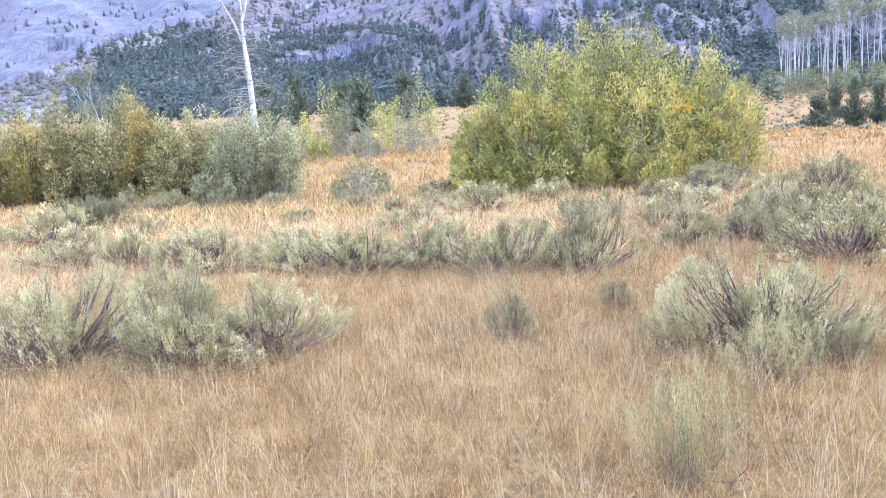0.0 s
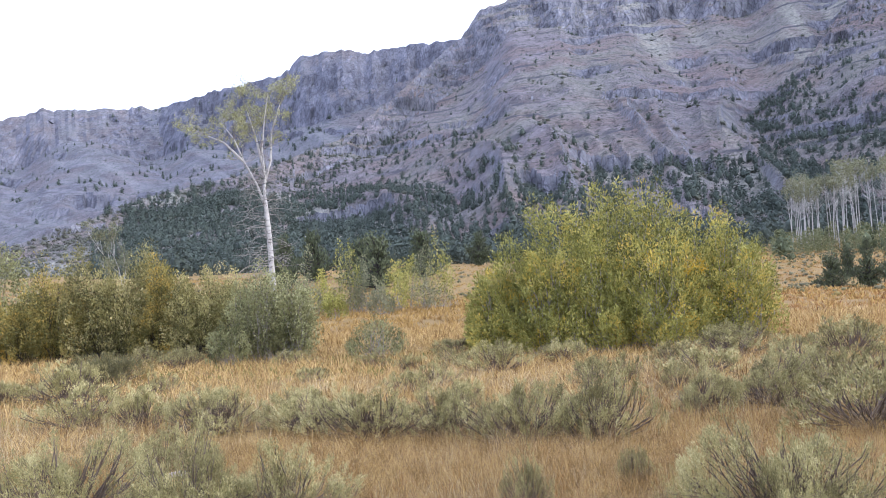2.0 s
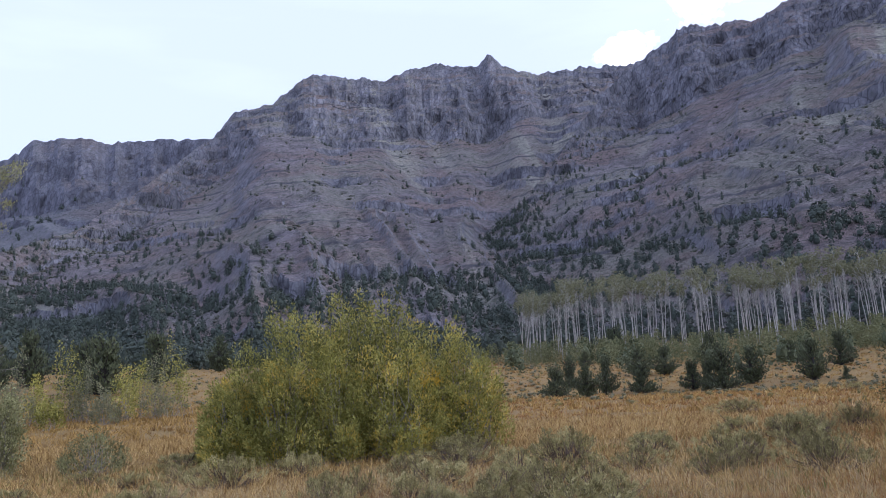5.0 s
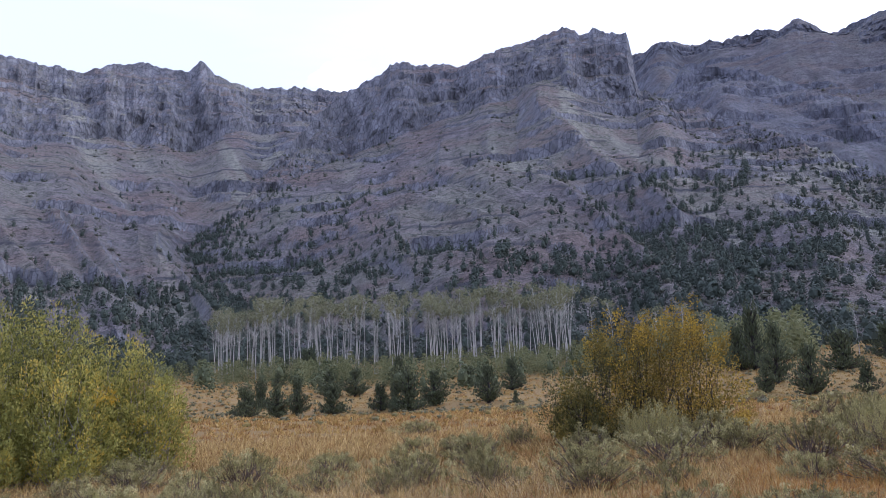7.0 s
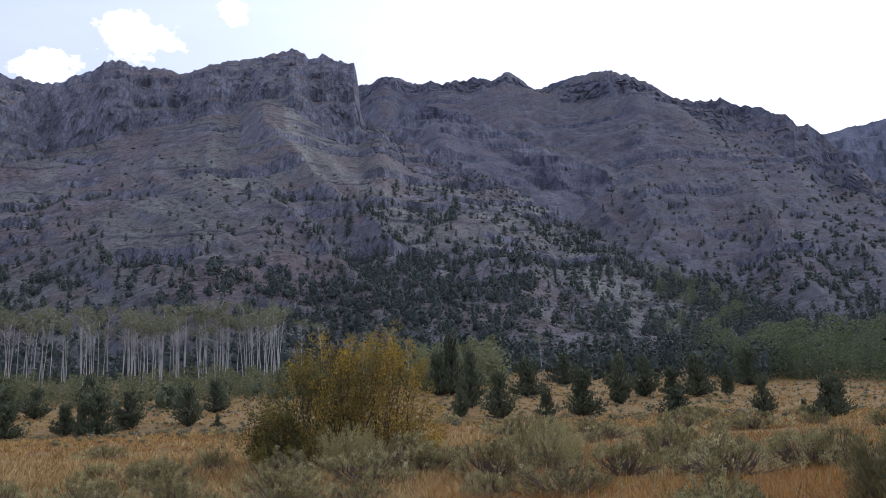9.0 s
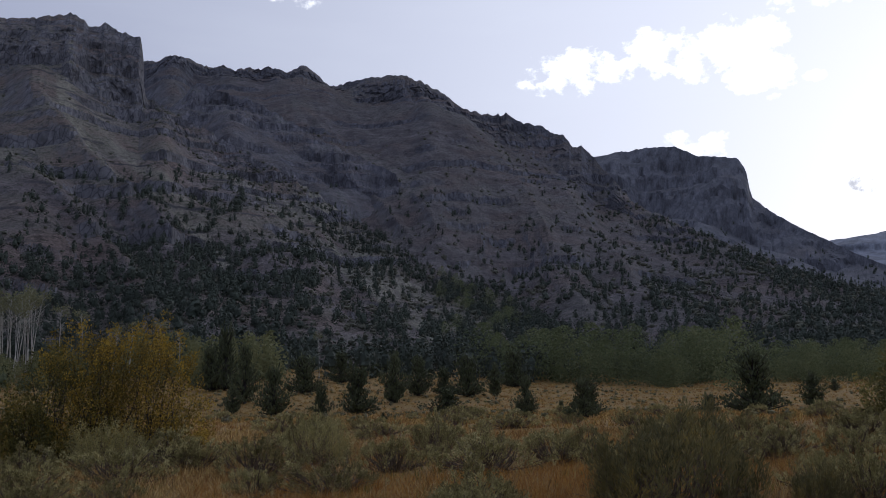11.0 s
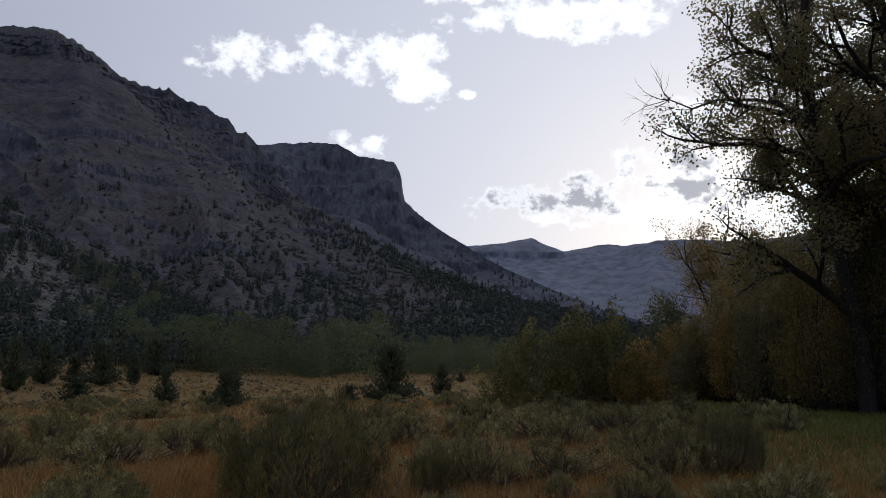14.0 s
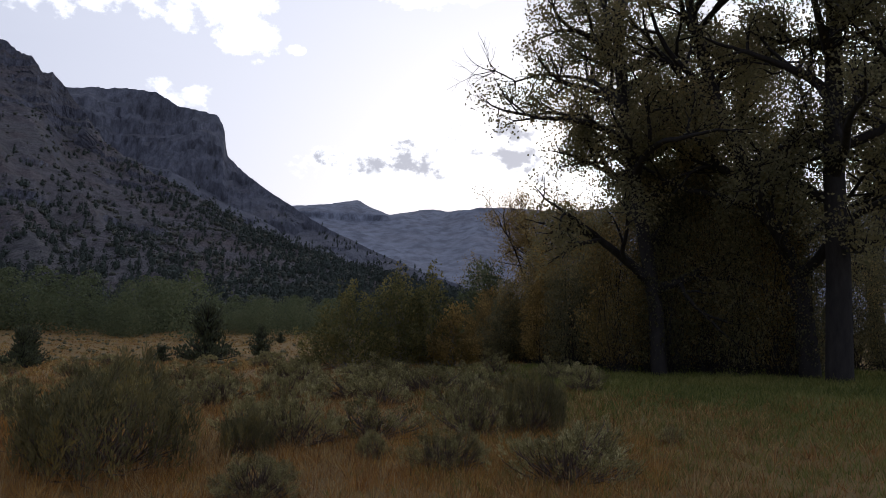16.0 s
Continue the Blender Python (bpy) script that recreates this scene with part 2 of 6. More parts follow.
def slope_material(name, soil, grass, rock, scale=1.0, contrast=1.0):
    """Scree, dry grass and basalt: rock where it is steep, in level beds. A last argument below 1 flattens the colour
    as distance haze would.
    """
    m, nt, bsdf, out = material(name)
    big, mid, fine = noise_fac(nt, 0.012 / scale, 6, 0.6), noise_fac(nt, 0.07 / scale, 8, 0.7), noise_fac(nt, 0.5 / scale, 8, 0.75)
    beds = noise_fac(nt, 0.06 / scale, 8, 0.75, "Object", (0.3, 0.3, 1.5))
    scrub = noise_fac(nt, 0.28 / scale, 5, 0.75)
    columns = noise_fac(nt, 0.10 / scale, 7, 0.72, "Object", (1, 1, 0.4))
    a = ramp_node(nt, mid, [(0.40, tuple(0.7 * v for v in soil)), (0.5, soil), (0.60, tuple(1.25 * v for v in soil))])
    g = nt.nodes.new("ShaderNodeMapRange")
    g.inputs["From Min"].default_value, g.inputs["From Max"].default_value, g.inputs["To Max"].default_value = 0.44, 0.60, 0.75 * contrast
    nt.links.new(big, g.inputs["Value"])
    col = mix_rgb(nt, g.outputs[0], a, grass)
    rusty = nt.nodes.new("ShaderNodeMapRange")
    rusty.inputs["From Min"].default_value, rusty.inputs["From Max"].default_value, rusty.inputs["To Max"].default_value = 0.47, 0.60, 0.75 * contrast
    nt.links.new(noise_fac(nt, 0.02 / scale, 6, 0.65, "Object", (1, 1, 2.0)), rusty.inputs["Value"])
    col = mix_rgb(nt, rusty.outputs[0], col, (soil[0] * 1.05, soil[1] * 0.90, soil[2] * 0.80))
    at = nt.nodes.new("ShaderNodeAttribute")
    at.attribute_name = "scree"
    stream = nt.nodes.new("ShaderNodeMapRange")
    stream.inputs["From Min"].default_value, stream.inputs["From Max"].default_value, stream.inputs["To Max"].default_value = 0.55, 0.85, 0.75 * contrast**2
    nt.links.new(at.outputs["Fac"], stream.inputs["Value"])
    col = mix_rgb(nt, stream.outputs[0], col, tuple(1.45 * v for v in grass))
    speck = ramp_node(nt, fine, [(0.36, (0.55, 0.56, 0.55)), (0.46, (0.88, 0.88, 0.88)), (0.56, (1.1, 1.1, 1.08)), (0.66, (1.35, 1.32, 1.27))])
    col = mix_rgb(nt, 0.85 * contrast, col, speck, "MULTIPLY")
    rub, rm = nt.nodes.new("ShaderNodeTexVoronoi"), nt.nodes.new("ShaderNodeMapping")
    rm.inputs["Scale"].default_value = (0.32 / scale, 0.32 / scale, 0.55 / scale)
    nt.links.new(nt.nodes.new("ShaderNodeTexCoord").outputs["Object"], rm.inputs["Vector"])
    nt.links.new(rm.outputs[0], rub.inputs["Vector"])
    rub.inputs["Randomness"].default_value = 1.0
    rubble = ramp_node(nt, rub.outputs["Color"], [(0.15, (0.62, 0.61, 0.62)), (0.5, (1, 1, 1)), (0.85, (1.32, 1.28, 1.22))])
    col = mix_rgb(nt, 0.7 * contrast, col, rubble, "MULTIPLY")
    tuft = ramp_node(nt, scrub, [(0.53, (1, 1, 1)), (0.58, (0.42, 0.46, 0.42))])
    col = mix_rgb(nt, 0.9 * contrast, col, tuft, "MULTIPLY")
    bedtone = ramp_node(nt, beds, [(0.34, (0.62, 0.6, 0.62)), (0.44, (1, 1, 1)), (0.60, (1, 1, 1)), (0.68, (1.3, 1.25, 1.18))])
    col = mix_rgb(nt, 0.8 * contrast, col, bedtone, "MULTIPLY")
    # thin dark ledges, level but broken
    co, sp, mu, wv = nt.nodes.new("ShaderNodeTexCoord"), nt.nodes.new("ShaderNodeSeparateXYZ"), nt.nodes.new("ShaderNodeMath"), nt.nodes.new("ShaderNodeMath")
    nt.links.new(co.outputs["Object"], sp.inputs[0])
    mu.operation = "MULTIPLY_ADD"
    nt.links.new(noise_fac(nt, 0.03 / scale, 7, 0.7), mu.inputs[0])
    mu.inputs[1].default_value = 10 * scale
    nt.links.new(sp.outputs["Z"], mu.inputs[2])
    wv.operation = "PINGPONG"
    nt.links.new(mu.outputs[0], wv.inputs[0])
    wv.inputs[1].default_value = 8 * scale
    ledge = nt.nodes.new("ShaderNodeMapRange")
    ledge.inputs["From Min"].default_value, ledge.inputs["From Max"].default_value, ledge.inputs["To Min"].default_value, ledge.inputs["To Max"].default_value = 0.35, 1.5, 1, 0
    nt.links.new(wv.outputs[0], ledge.inputs["Value"])
    part_of = nt.nodes.new("ShaderNodeMapRange")
    part_of.inputs["From Min"].default_value, part_of.inputs["From Max"].default_value = 0.46, 0.55
    part_of.inputs["To Max"].default_value = 1.0 if scale == 1.0 else 0.4 * contrast
    nt.links.new(noise_fac(nt, 0.03 / scale, 5, 0.7), part_of.inputs["Value"])
    both = nt.nodes.new("ShaderNodeMath")
    both.operation = "MULTIPLY"
    nt.links.new(ledge.outputs[0], both.inputs[0])
    nt.links.new(part_of.outputs[0], both.inputs[1])
    col = mix_rgb(nt, both.outputs[0], col, tuple(0.42 * v for v in rock))
    geo, sep, st = nt.nodes.new("ShaderNodeNewGeometry"), nt.nodes.new("ShaderNodeSeparateXYZ"), nt.nodes.new("ShaderNodeMapRange")
    nt.links.new(geo.outputs["Normal"], sep.inputs[0])
    nt.links.new(sep.outputs["Z"], st.inputs["Value"])
    st.inputs["From Min"].default_value, st.inputs["From Max"].default_value = 0.74, 0.52
    cliff = ramp_node(nt, columns, [(0.38, tuple(0.6 * v for v in rock)), (0.5, rock), (0.62, tuple(1.4 * v for v in rock))])
    # joints between blocks and columns
    mp, vo = nt.nodes.new("ShaderNodeMapping"), nt.nodes.new("ShaderNodeTexVoronoi")
    mp.inputs["Scale"].default_value = (0.30 / scale, 0.30 / scale, 0.14 / scale)
    vo.feature = "DISTANCE_TO_EDGE"
    vo.inputs["Scale"].default_value = 1.0
    nt.links.new(co.outputs["Object"], mp.inputs["Vector"])
    nt.links.new(mp.outputs[0], vo.inputs["Vector"])
    cliff = mix_rgb(nt, 0.7 * contrast, cliff, ramp_node(nt, vo.outputs["Distance"], [(0.01, (0.35, 0.34, 0.36)), (0.07, (1, 1, 1)), (0.4, (1.2, 1.17, 1.1))]), "MULTIPLY")
    cliff = mix_rgb(nt, 0.6 * contrast, cliff, bedtone, "MULTIPLY")
    col = mix_rgb(nt, st.outputs[0], col, cliff)
    nt.links.new(col, bsdf.inputs["Base Color"])
    bsdf.inputs["Roughness"].default_value = 0.95
    bsdf.inputs["Specular IOR Level"].default_value = 0.2
    bump_in(nt, bsdf, fine, contrast, 2.0 * scale)
    return m


MAT = {
    "ground": ground_material(),
    # blue in the ridge rock stands in for air haze, stronger on farther ridges
    "slope": slope_material("basalt_and_scree", (0.190, 0.171, 0.178), (0.216, 0.211, 0.176), (0.186, 0.187, 0.207)),
    "slope_mid": slope_material("hazed_grey_scree", (0.149, 0.147, 0.165), (0.160, 0.162, 0.165), (0.140, 0.142, 0.166), 1.2, 0.8),
    "slope_brown": slope_material("hazed_brown_scree", (0.140, 0.130, 0.140), (0.150, 0.146, 0.142), (0.130, 0.133, 0.156), 1.1, 0.9),
    # far rock bluer and flatter than near: distance haze put into the colour
    "slope_far": slope_material("hazed_far_scree", (0.155, 0.16, 0.182), (0.16, 0.166, 0.18), (0.15, 0.156, 0.18), 1.6, 0.45),
    "slope_haze_pale": slope_material("hazed_pale_scree", (0.252, 0.270, 0.312), (0.252, 0.270, 0.308), (0.244, 0.263, 0.304), 2.5, 0.25),
    "sage": leaf_material("sage_leaves", [(0.1, (0.133, 0.113, 0.046)), (0.4, (0.283, 0.251, 0.103)), (0.65, (0.416, 0.368, 0.162)), (0.9, (0.589, 0.518, 0.246))], 0.12, 3.0),
    "sage_far": leaf_material("far_sage_leaves", [(0.1, (0.10, 0.092, 0.052)), (0.5, (0.17, 0.158, 0.085)), (0.9, (0.25, 0.23, 0.12))], 0.1, 0.2),
    "sage_green": leaf_material("pale_sage_leaves", [(0.1, (0.184, 0.164, 0.062)), (0.45, (0.356, 0.313, 0.123)), (0.9, (0.540, 0.464, 0.194))], 0.12),
    "rabbitbrush": leaf_material("rabbitbrush_leaves", [(0.1, (0.083, 0.078, 0.036)), (0.45, (0.167, 0.151, 0.069)), (0.75, (0.244, 0.207, 0.079)), (0.95, (0.352, 0.257, 0.072))], 0.25),
    "grass_dry": leaf_material("dry_grass", [(0.05, (0.087, 0.051, 0.022)), (0.3, (0.269, 0.164, 0.057)), (0.6, (0.470, 0.316, 0.110)), (0.95, (0.690, 0.508, 0.229))], 0.3, 3.5, island=0.75),
    "grass_far": leaf_material("golden_meadow_grass", [(0.05, (0.197, 0.112, 0.038)), (0.4, (0.316, 0.198, 0.061)), (0.7, (0.423, 0.275, 0.084)), (0.95, (0.542, 0.371, 0.132))], 0.3, 0.25, island=0.75),
    "grass_orange": leaf_material("orange_grass", [(0.05, (0.24, 0.10, 0.025)), (0.5, (0.46, 0.23, 0.05)), (0.95, (0.62, 0.38, 0.11))], 0.4, 1.5, island=0.75),
    "grass_rust": leaf_material("rusty_grass", [(0.05, (0.174, 0.063, 0.022)), (0.4, (0.309, 0.160, 0.052)), (0.7, (0.435, 0.248, 0.077)), (0.95, (0.580, 0.378, 0.155))], 0.3, 2.5, island=0.75),
    "grass_seed": leaf_material("seed_heads", [(0.05, (0.12, 0.065, 0.04)), (0.45, (0.22, 0.135, 0.07)), (0.95, (0.42, 0.31, 0.16))], 0.2, 2.0, island=0.7),
    "grass_green": leaf_material("green_grass", [(0.05, (0.10, 0.12, 0.03)), (0.5, (0.19, 0.21, 0.05)), (0.9, (0.34, 0.29, 0.09))], 0.4, 0.3, island=0.75),
    "willow": leaf_material("willow_leaves", [(0.08, (0.13, 0.13, 0.03)), (0.35, (0.26, 0.25, 0.058)), (0.6, (0.37, 0.35, 0.092)), (0.8, (0.46, 0.41, 0.105)), (0.97, (0.58, 0.42, 0.07))], 0.2, 1.9),
    "willow_dull": leaf_material("dull_willow_leaves", [(0.08, (0.120, 0.108, 0.031)), (0.4, (0.248, 0.218, 0.061)), (0.7, (0.367, 0.301, 0.087)), (0.95, (0.514, 0.347, 0.074))], 0.2, 1.6),
    "willow_pale": leaf_material("pale_willow_leaves", [(0.08, (0.123, 0.112, 0.040)), (0.45, (0.262, 0.240, 0.084)), (0.75, (0.369, 0.328, 0.128)), (0.95, (0.467, 0.400, 0.176))], 0.2, 1.6),
    "willow_grey": leaf_material("grey_willow_leaves", [(0.08, (0.13, 0.13, 0.055)), (0.5, (0.28, 0.275, 0.12)), (0.9, (0.43, 0.42, 0.21))], 0.2, 1.6),
    "gold": leaf_material("golden_leaves", [(0.08, (0.114, 0.090, 0.022)), (0.4, (0.228, 0.166, 0.034)), (0.65, (0.380, 0.257, 0.041)), (0.95, (0.570, 0.389, 0.054))], 0.25, 0.8),
    "gold_dark": leaf_material("olive_gold_leaves", [(0.08, (0.088, 0.084, 0.026)), (0.4, (0.188, 0.162, 0.042)), (0.7, (0.300, 0.234, 0.055)), (0.95, (0.500, 0.324, 0.061))], 0.2, 0.8),
    "sapling": leaf_material("cottonwood_sapling_leaves", [(0.08, (0.098, 0.105, 0.042)), (0.5, (0.207, 0.194, 0.074)), (0.92, (0.349, 0.289, 0.095))], 0.4, 0.3),
    "gold_spot": leaf_material("yellow_leaves", [(0.1, (0.42, 0.29, 0.03)), (0.9, (0.62, 0.40, 0.04))], 0.4),
    "aspen_leaf": leaf_material("aspen_leaves", [(0.08, (0.136, 0.136, 0.076)), (0.5, (0.220, 0.220, 0.123)), (0.92, (0.304, 0.296, 0.170))], 0.4, 0.3),
    "stand": leaf_material("stream_side_leaves", [(0.08, (0.083, 0.104, 0.051)), (0.5, (0.162, 0.184, 0.089)), (0.92, (0.259, 0.264, 0.131))], 0.4, 0.15),
    "scrub": leaf_material("slope_shrub_leaves", [(0.08, (0.075, 0.078, 0.058)), (0.5, (0.105, 0.108, 0.08)), (0.92, (0.14, 0.14, 0.10))], 0.05, 0.03),
    "straw": leaf_material("straw", [(0.05, (0.305, 0.200, 0.086)), (0.5, (0.497, 0.371, 0.185)), (0.95, (0.657, 0.541, 0.327))], 0.3, 3.5, island=0.75),
    "aspen_young": leaf_material("young_aspen_leaves", [(0.08, (0.128, 0.133, 0.061)), (0.5, (0.212, 0.218, 0.104)), (0.92, (0.306, 0.294, 0.146))], 0.4, 0.2),
    "juniper": leaf_material("juniper_scales", [(0.08, (0.05, 0.06, 0.03)), (0.5, (0.095, 0.11, 0.055)), (0.92, (0.16, 0.17, 0.085))], 0.08, 0.3),
    "slope_tree": leaf_material("slope_juniper_scales", [(0.05, (0.053, 0.065, 0.052)), (0.5, (0.065, 0.081, 0.063)), (0.95, (0.081, 0.098, 0.074))], 0.05, 0.03),
    "cottonwood": leaf_material("cottonwood_leaves", [(0.08, (0.140, 0.134, 0.073)), (0.45, (0.248, 0.228, 0.114)), (0.75, (0.374, 0.306, 0.140)), (0.95, (0.549, 0.392, 0.157))], 0.6, 0.25),
    "cottonwood_gold": leaf_material("turning_cottonwood_leaves", [(0.08, (0.175, 0.136, 0.054)), (0.5, (0.336, 0.238, 0.085)), (0.95, (0.538, 0.374, 0.121))], 0.65, 0.25),
    "white_bark": bark_material("aspen_bark", [(0.34, (0.09, 0.08, 0.07)), (0.44, (0.38, 0.36, 0.325)), (0.8, (0.56, 0.535, 0.485))], 5, (1, 1, 2.5), 0.3),
    "grey_bark": bark_material("grey_twig_bark", [(0.3, (0.16, 0.14, 0.12)), (0.7, (0.34, 0.31, 0.27))]),
    # near-black: the canopy's shade is put into this bark colour
    "shade_dark_bark": bark_material("shade_dark_bark", [(0.3, (0.015, 0.013, 0.011)), (0.7, (0.047, 0.040, 0.035))]),
    "sage_wood": bark_material("sage_wood", [(0.3, (0.080, 0.055, 0.038)), (0.7, (0.20, 0.145, 0.10))], 20),
    "stone": bark_material("grey_stone", [(0.3, (0.22, 0.21, 0.20)), (0.7, (0.45, 0.44, 0.42))], 7, (1, 1, 1)),
}
# ---- terrain ----
def lattice(ix, iy, seed):
    h = np.sin(ix * 127.1 + iy * 311.7 + seed * 74.7) * 43758.5453
    return h - np.floor(h)


def vnoise(x, y, seed=0):
    """Smooth value noise, -1 to 1."""
    x, y = np.asarray(x, float), np.asarray(y, float)
    ix, iy = np.floor(x), np.floor(y)
    fx, fy = x - ix, y - iy
    fx, fy = fx * fx * (3 - 2 * fx), fy * fy * (3 - 2 * fy)
    a, b = lattice(ix, iy, seed), lattice(ix + 1, iy, seed)
    c, d = lattice(ix, iy + 1, seed), lattice(ix + 1, iy + 1, seed)
    return 2 * ((a * (1 - fx) + b * fx) * (1 - fy) + (c * (1 - fx) + d * fx) * fy) - 1


def fbm(x, y, seed=0, octaves=4):
    x, y = np.asarray(x, float), np.asarray(y, float)
    return sum(vnoise(x * 2**k, y * 2**k, seed + 3 * k) * 0.5**k for k in range(octaves))


GROUND_AZ = [-180, -60, -40, -10, 10, 30, 60, 90, 115, 135, 180]
GROUND_R = [0, 10, 20, 30, 75, 150, 260]
GROUND_H = np.array([
    [0, 0, 0, 0, 0, 0, 0], [0, 0, 0, 0, 1, 4, 8], [0, 0, 0, 0, 1, 6, 10], [0, -0.1, -0.2, -0.2, 0.3, 4, 8], [0, -0.1, -0.3, -0.4, -0.4, 3, 8],
    [0, -0.1, -0.2, -0.4, -1.6, 3.0, 7], [0, 0.05, 0, -0.2, -1.2, 4.0, 8], [0, 0.2, 0.3, 0.2, -0.85, 2.5, 6], [0, 0.25, 0.55, 0.7, 0.5, 3, 5],
    [0, 0.25, 0.6, 0.75, 1, 3, 5], [0, 0, 0, 0, 0, 0, 0]])


def ground_z(x, y):
    x, y = np.asarray(x, float), np.asarray(y, float)
    az, r = np.degrees(np.arctan2(x, y)), np.hypot(x, y)
    i = np.clip(np.searchsorted(GROUND_AZ, az, side="right") - 1, 0, len(GROUND_AZ) - 2)
    j = np.clip(np.searchsorted(GROUND_R, r, side="right") - 1, 0, len(GROUND_R) - 2)
    A, R = np.array(GROUND_AZ, float), np.array(GROUND_R, float)
    u, v = (az - A[i]) / (A[i + 1] - A[i]), np.clip((r - R[j]) / (R[j + 1] - R[j]), 0, 1)
    u = u * u * (3 - 2 * u)
    H = GROUND_H
    z = (H[i, j] * (1 - u) + H[i + 1, j] * u) * (1 - v) + (H[i, j + 1] * (1 - u) + H[i + 1, j + 1] * u) * v
    return z + 0.05 * vnoise(x * 0.35, y * 0.35, 5) * np.clip(r / 5, 0, 1) + 0.25 * vnoise(x * 0.05, y * 0.05, 9) * np.clip((r - 30) / 60, 0, 1)


def polar(az, r):
    a = math.radians(az)
    x, y = r * math.sin(a), r * math.cos(a)
    return x, y, float(ground_z(x, y))


# ---- mesh helpers ----
def mesh_from(name, verts, faces, smooth=False):
    me = bpy.data.meshes.new(name)
    me.from_pydata(np.asarray(verts, float).tolist(), [], faces if isinstance(faces, list) else faces.tolist())
    if smooth:
        me.polygons.foreach_set("use_smooth", [True] * len(me.polygons))
    me.update()
    return me


def part(name, me, mat, parent, label=""):
    ob = new(name, me)
    if not me.materials:
        me.materials.append(mat)
    ob.parent = parent
    return tagged(ob, label)


def thing(name, at, label, category, group="", turn=0.0, kind=""):
    ob = new(name)
    ob.empty_display_size = 0.1
    ob.matrix_basis = pose(*at, 0, 0, turn)
    return tagged(ob, label, category, group, kind)


def setting(name, me, mat, label, category):
    ob = new(name, me)
    me.materials.append(mat)
    return tagged(ob, label, category, "", "structure")


class Builder:
    """Gathers tubes and leaves into one mesh."""

    def __init__(self):
        self.v, self.f, self.n = [], [], 0

    def add(self, verts, faces):
        self.v.append(np.asarray(verts, float))
        self.f.extend((np.asarray(faces) + self.n).tolist())
        self.n += len(verts)

    def tube(self, points, radii, sides=5):
        pts = np.asarray(points, float)
        k = len(pts)
        tan = np.gradient(pts, axis=0)
        tan /= np.linalg.norm(tan, axis=1)[:, None] + 1e-9
        ref = np.array([0.0, 0.0, 1.0]) if abs(tan[:, 2]).mean() < 0.8 else np.array([1.0, 0.0, 0.0])
        a = np.cross(tan, ref)
        a /= np.linalg.norm(a, axis=1)[:, None] + 1e-9
        b = np.cross(tan, a)
        ang = np.arange(sides) * 2 * np.pi / sides
        ring = pts[:, None] + np.asarray(radii, float)[:, None, None] * (a[:, None] * np.cos(ang)[None, :, None] + b[:, None] * np.sin(ang)[None, :, None])
        i, j = np.meshgrid(np.arange(k - 1), np.arange(sides), indexing="ij")
        q = np.stack([i * sides + j, i * sides + (j + 1) % sides, (i + 1) * sides + (j + 1) % sides, (i + 1) * sides + j], -1).reshape(-1, 4)
        self.add(ring.reshape(-1, 3), q)

    def leaves(self, at, along, length, width, rng, fold=0.0):
        """A pointed leaf at each place, along each direction."""
        at, along = np.asarray(at, float), np.asarray(along, float)
        n = len(at)
        if not n:
            return
        along = along / (np.linalg.norm(along, axis=1)[:, None] + 1e-9)
        side = np.cross(along, rng.normal(size=(n, 3)))
        side /= np.linalg.norm(side, axis=1)[:, None] + 1e-9
        L, Wd = (length * rng.uniform(0.7, 1.3, n))[:, None], (width * rng.uniform(0.7, 1.3, n))[:, None]
        mid = at + along * L * 0.45
        v = np.stack([at, mid + side * Wd / 2, at + along * L, mid - side * Wd / 2], 1).reshape(-1, 3)
        self.add(v, np.arange(4 * n).reshape(-1, 4))

    def mesh(self, name, smooth=False):
        return mesh_from(name, np.concatenate(self.v), self.f, smooth)


def unit(v):
    v = np.asarray(v, float)
    return v / (np.linalg.norm(v) + 1e-9)


# ---- ground and ridges ----
def ground_sheet():
    r = np.r_[0, np.geomspace(0.6, 60, 130), np.geomspace(64, 300, 40), 420, 700, 1200, 2200, 4500]
    az = np.radians(np.arange(-180, 180, 1.0))
    A, R = np.meshgrid(az, r[1:], indexing="ij")
    X, Y = R * np.sin(A), R * np.cos(A)
    v = np.r_[[[0, 0, 0]], np.stack([X, Y, ground_z(X, Y)], -1).reshape(-1, 3)]
    m, k = len(az), len(r) - 1
    i, j = np.meshgrid(np.arange(m), np.arange(k - 1), indexing="ij")
    a, b = 1 + i * k + j, 1 + ((i + 1) % m) * k + j
    f = np.stack([a, a + 1, b + 1, b], -1).reshape(-1, 4).tolist()
    f += [[0, 1 + p * k, 1 + ((p + 1) % m) * k] for p in range(m)]
    return setting("ground", mesh_from("ground", v, f, True), MAT["ground"], "dry meadow floor of tan and rusty grass on pale soil", "meadow")


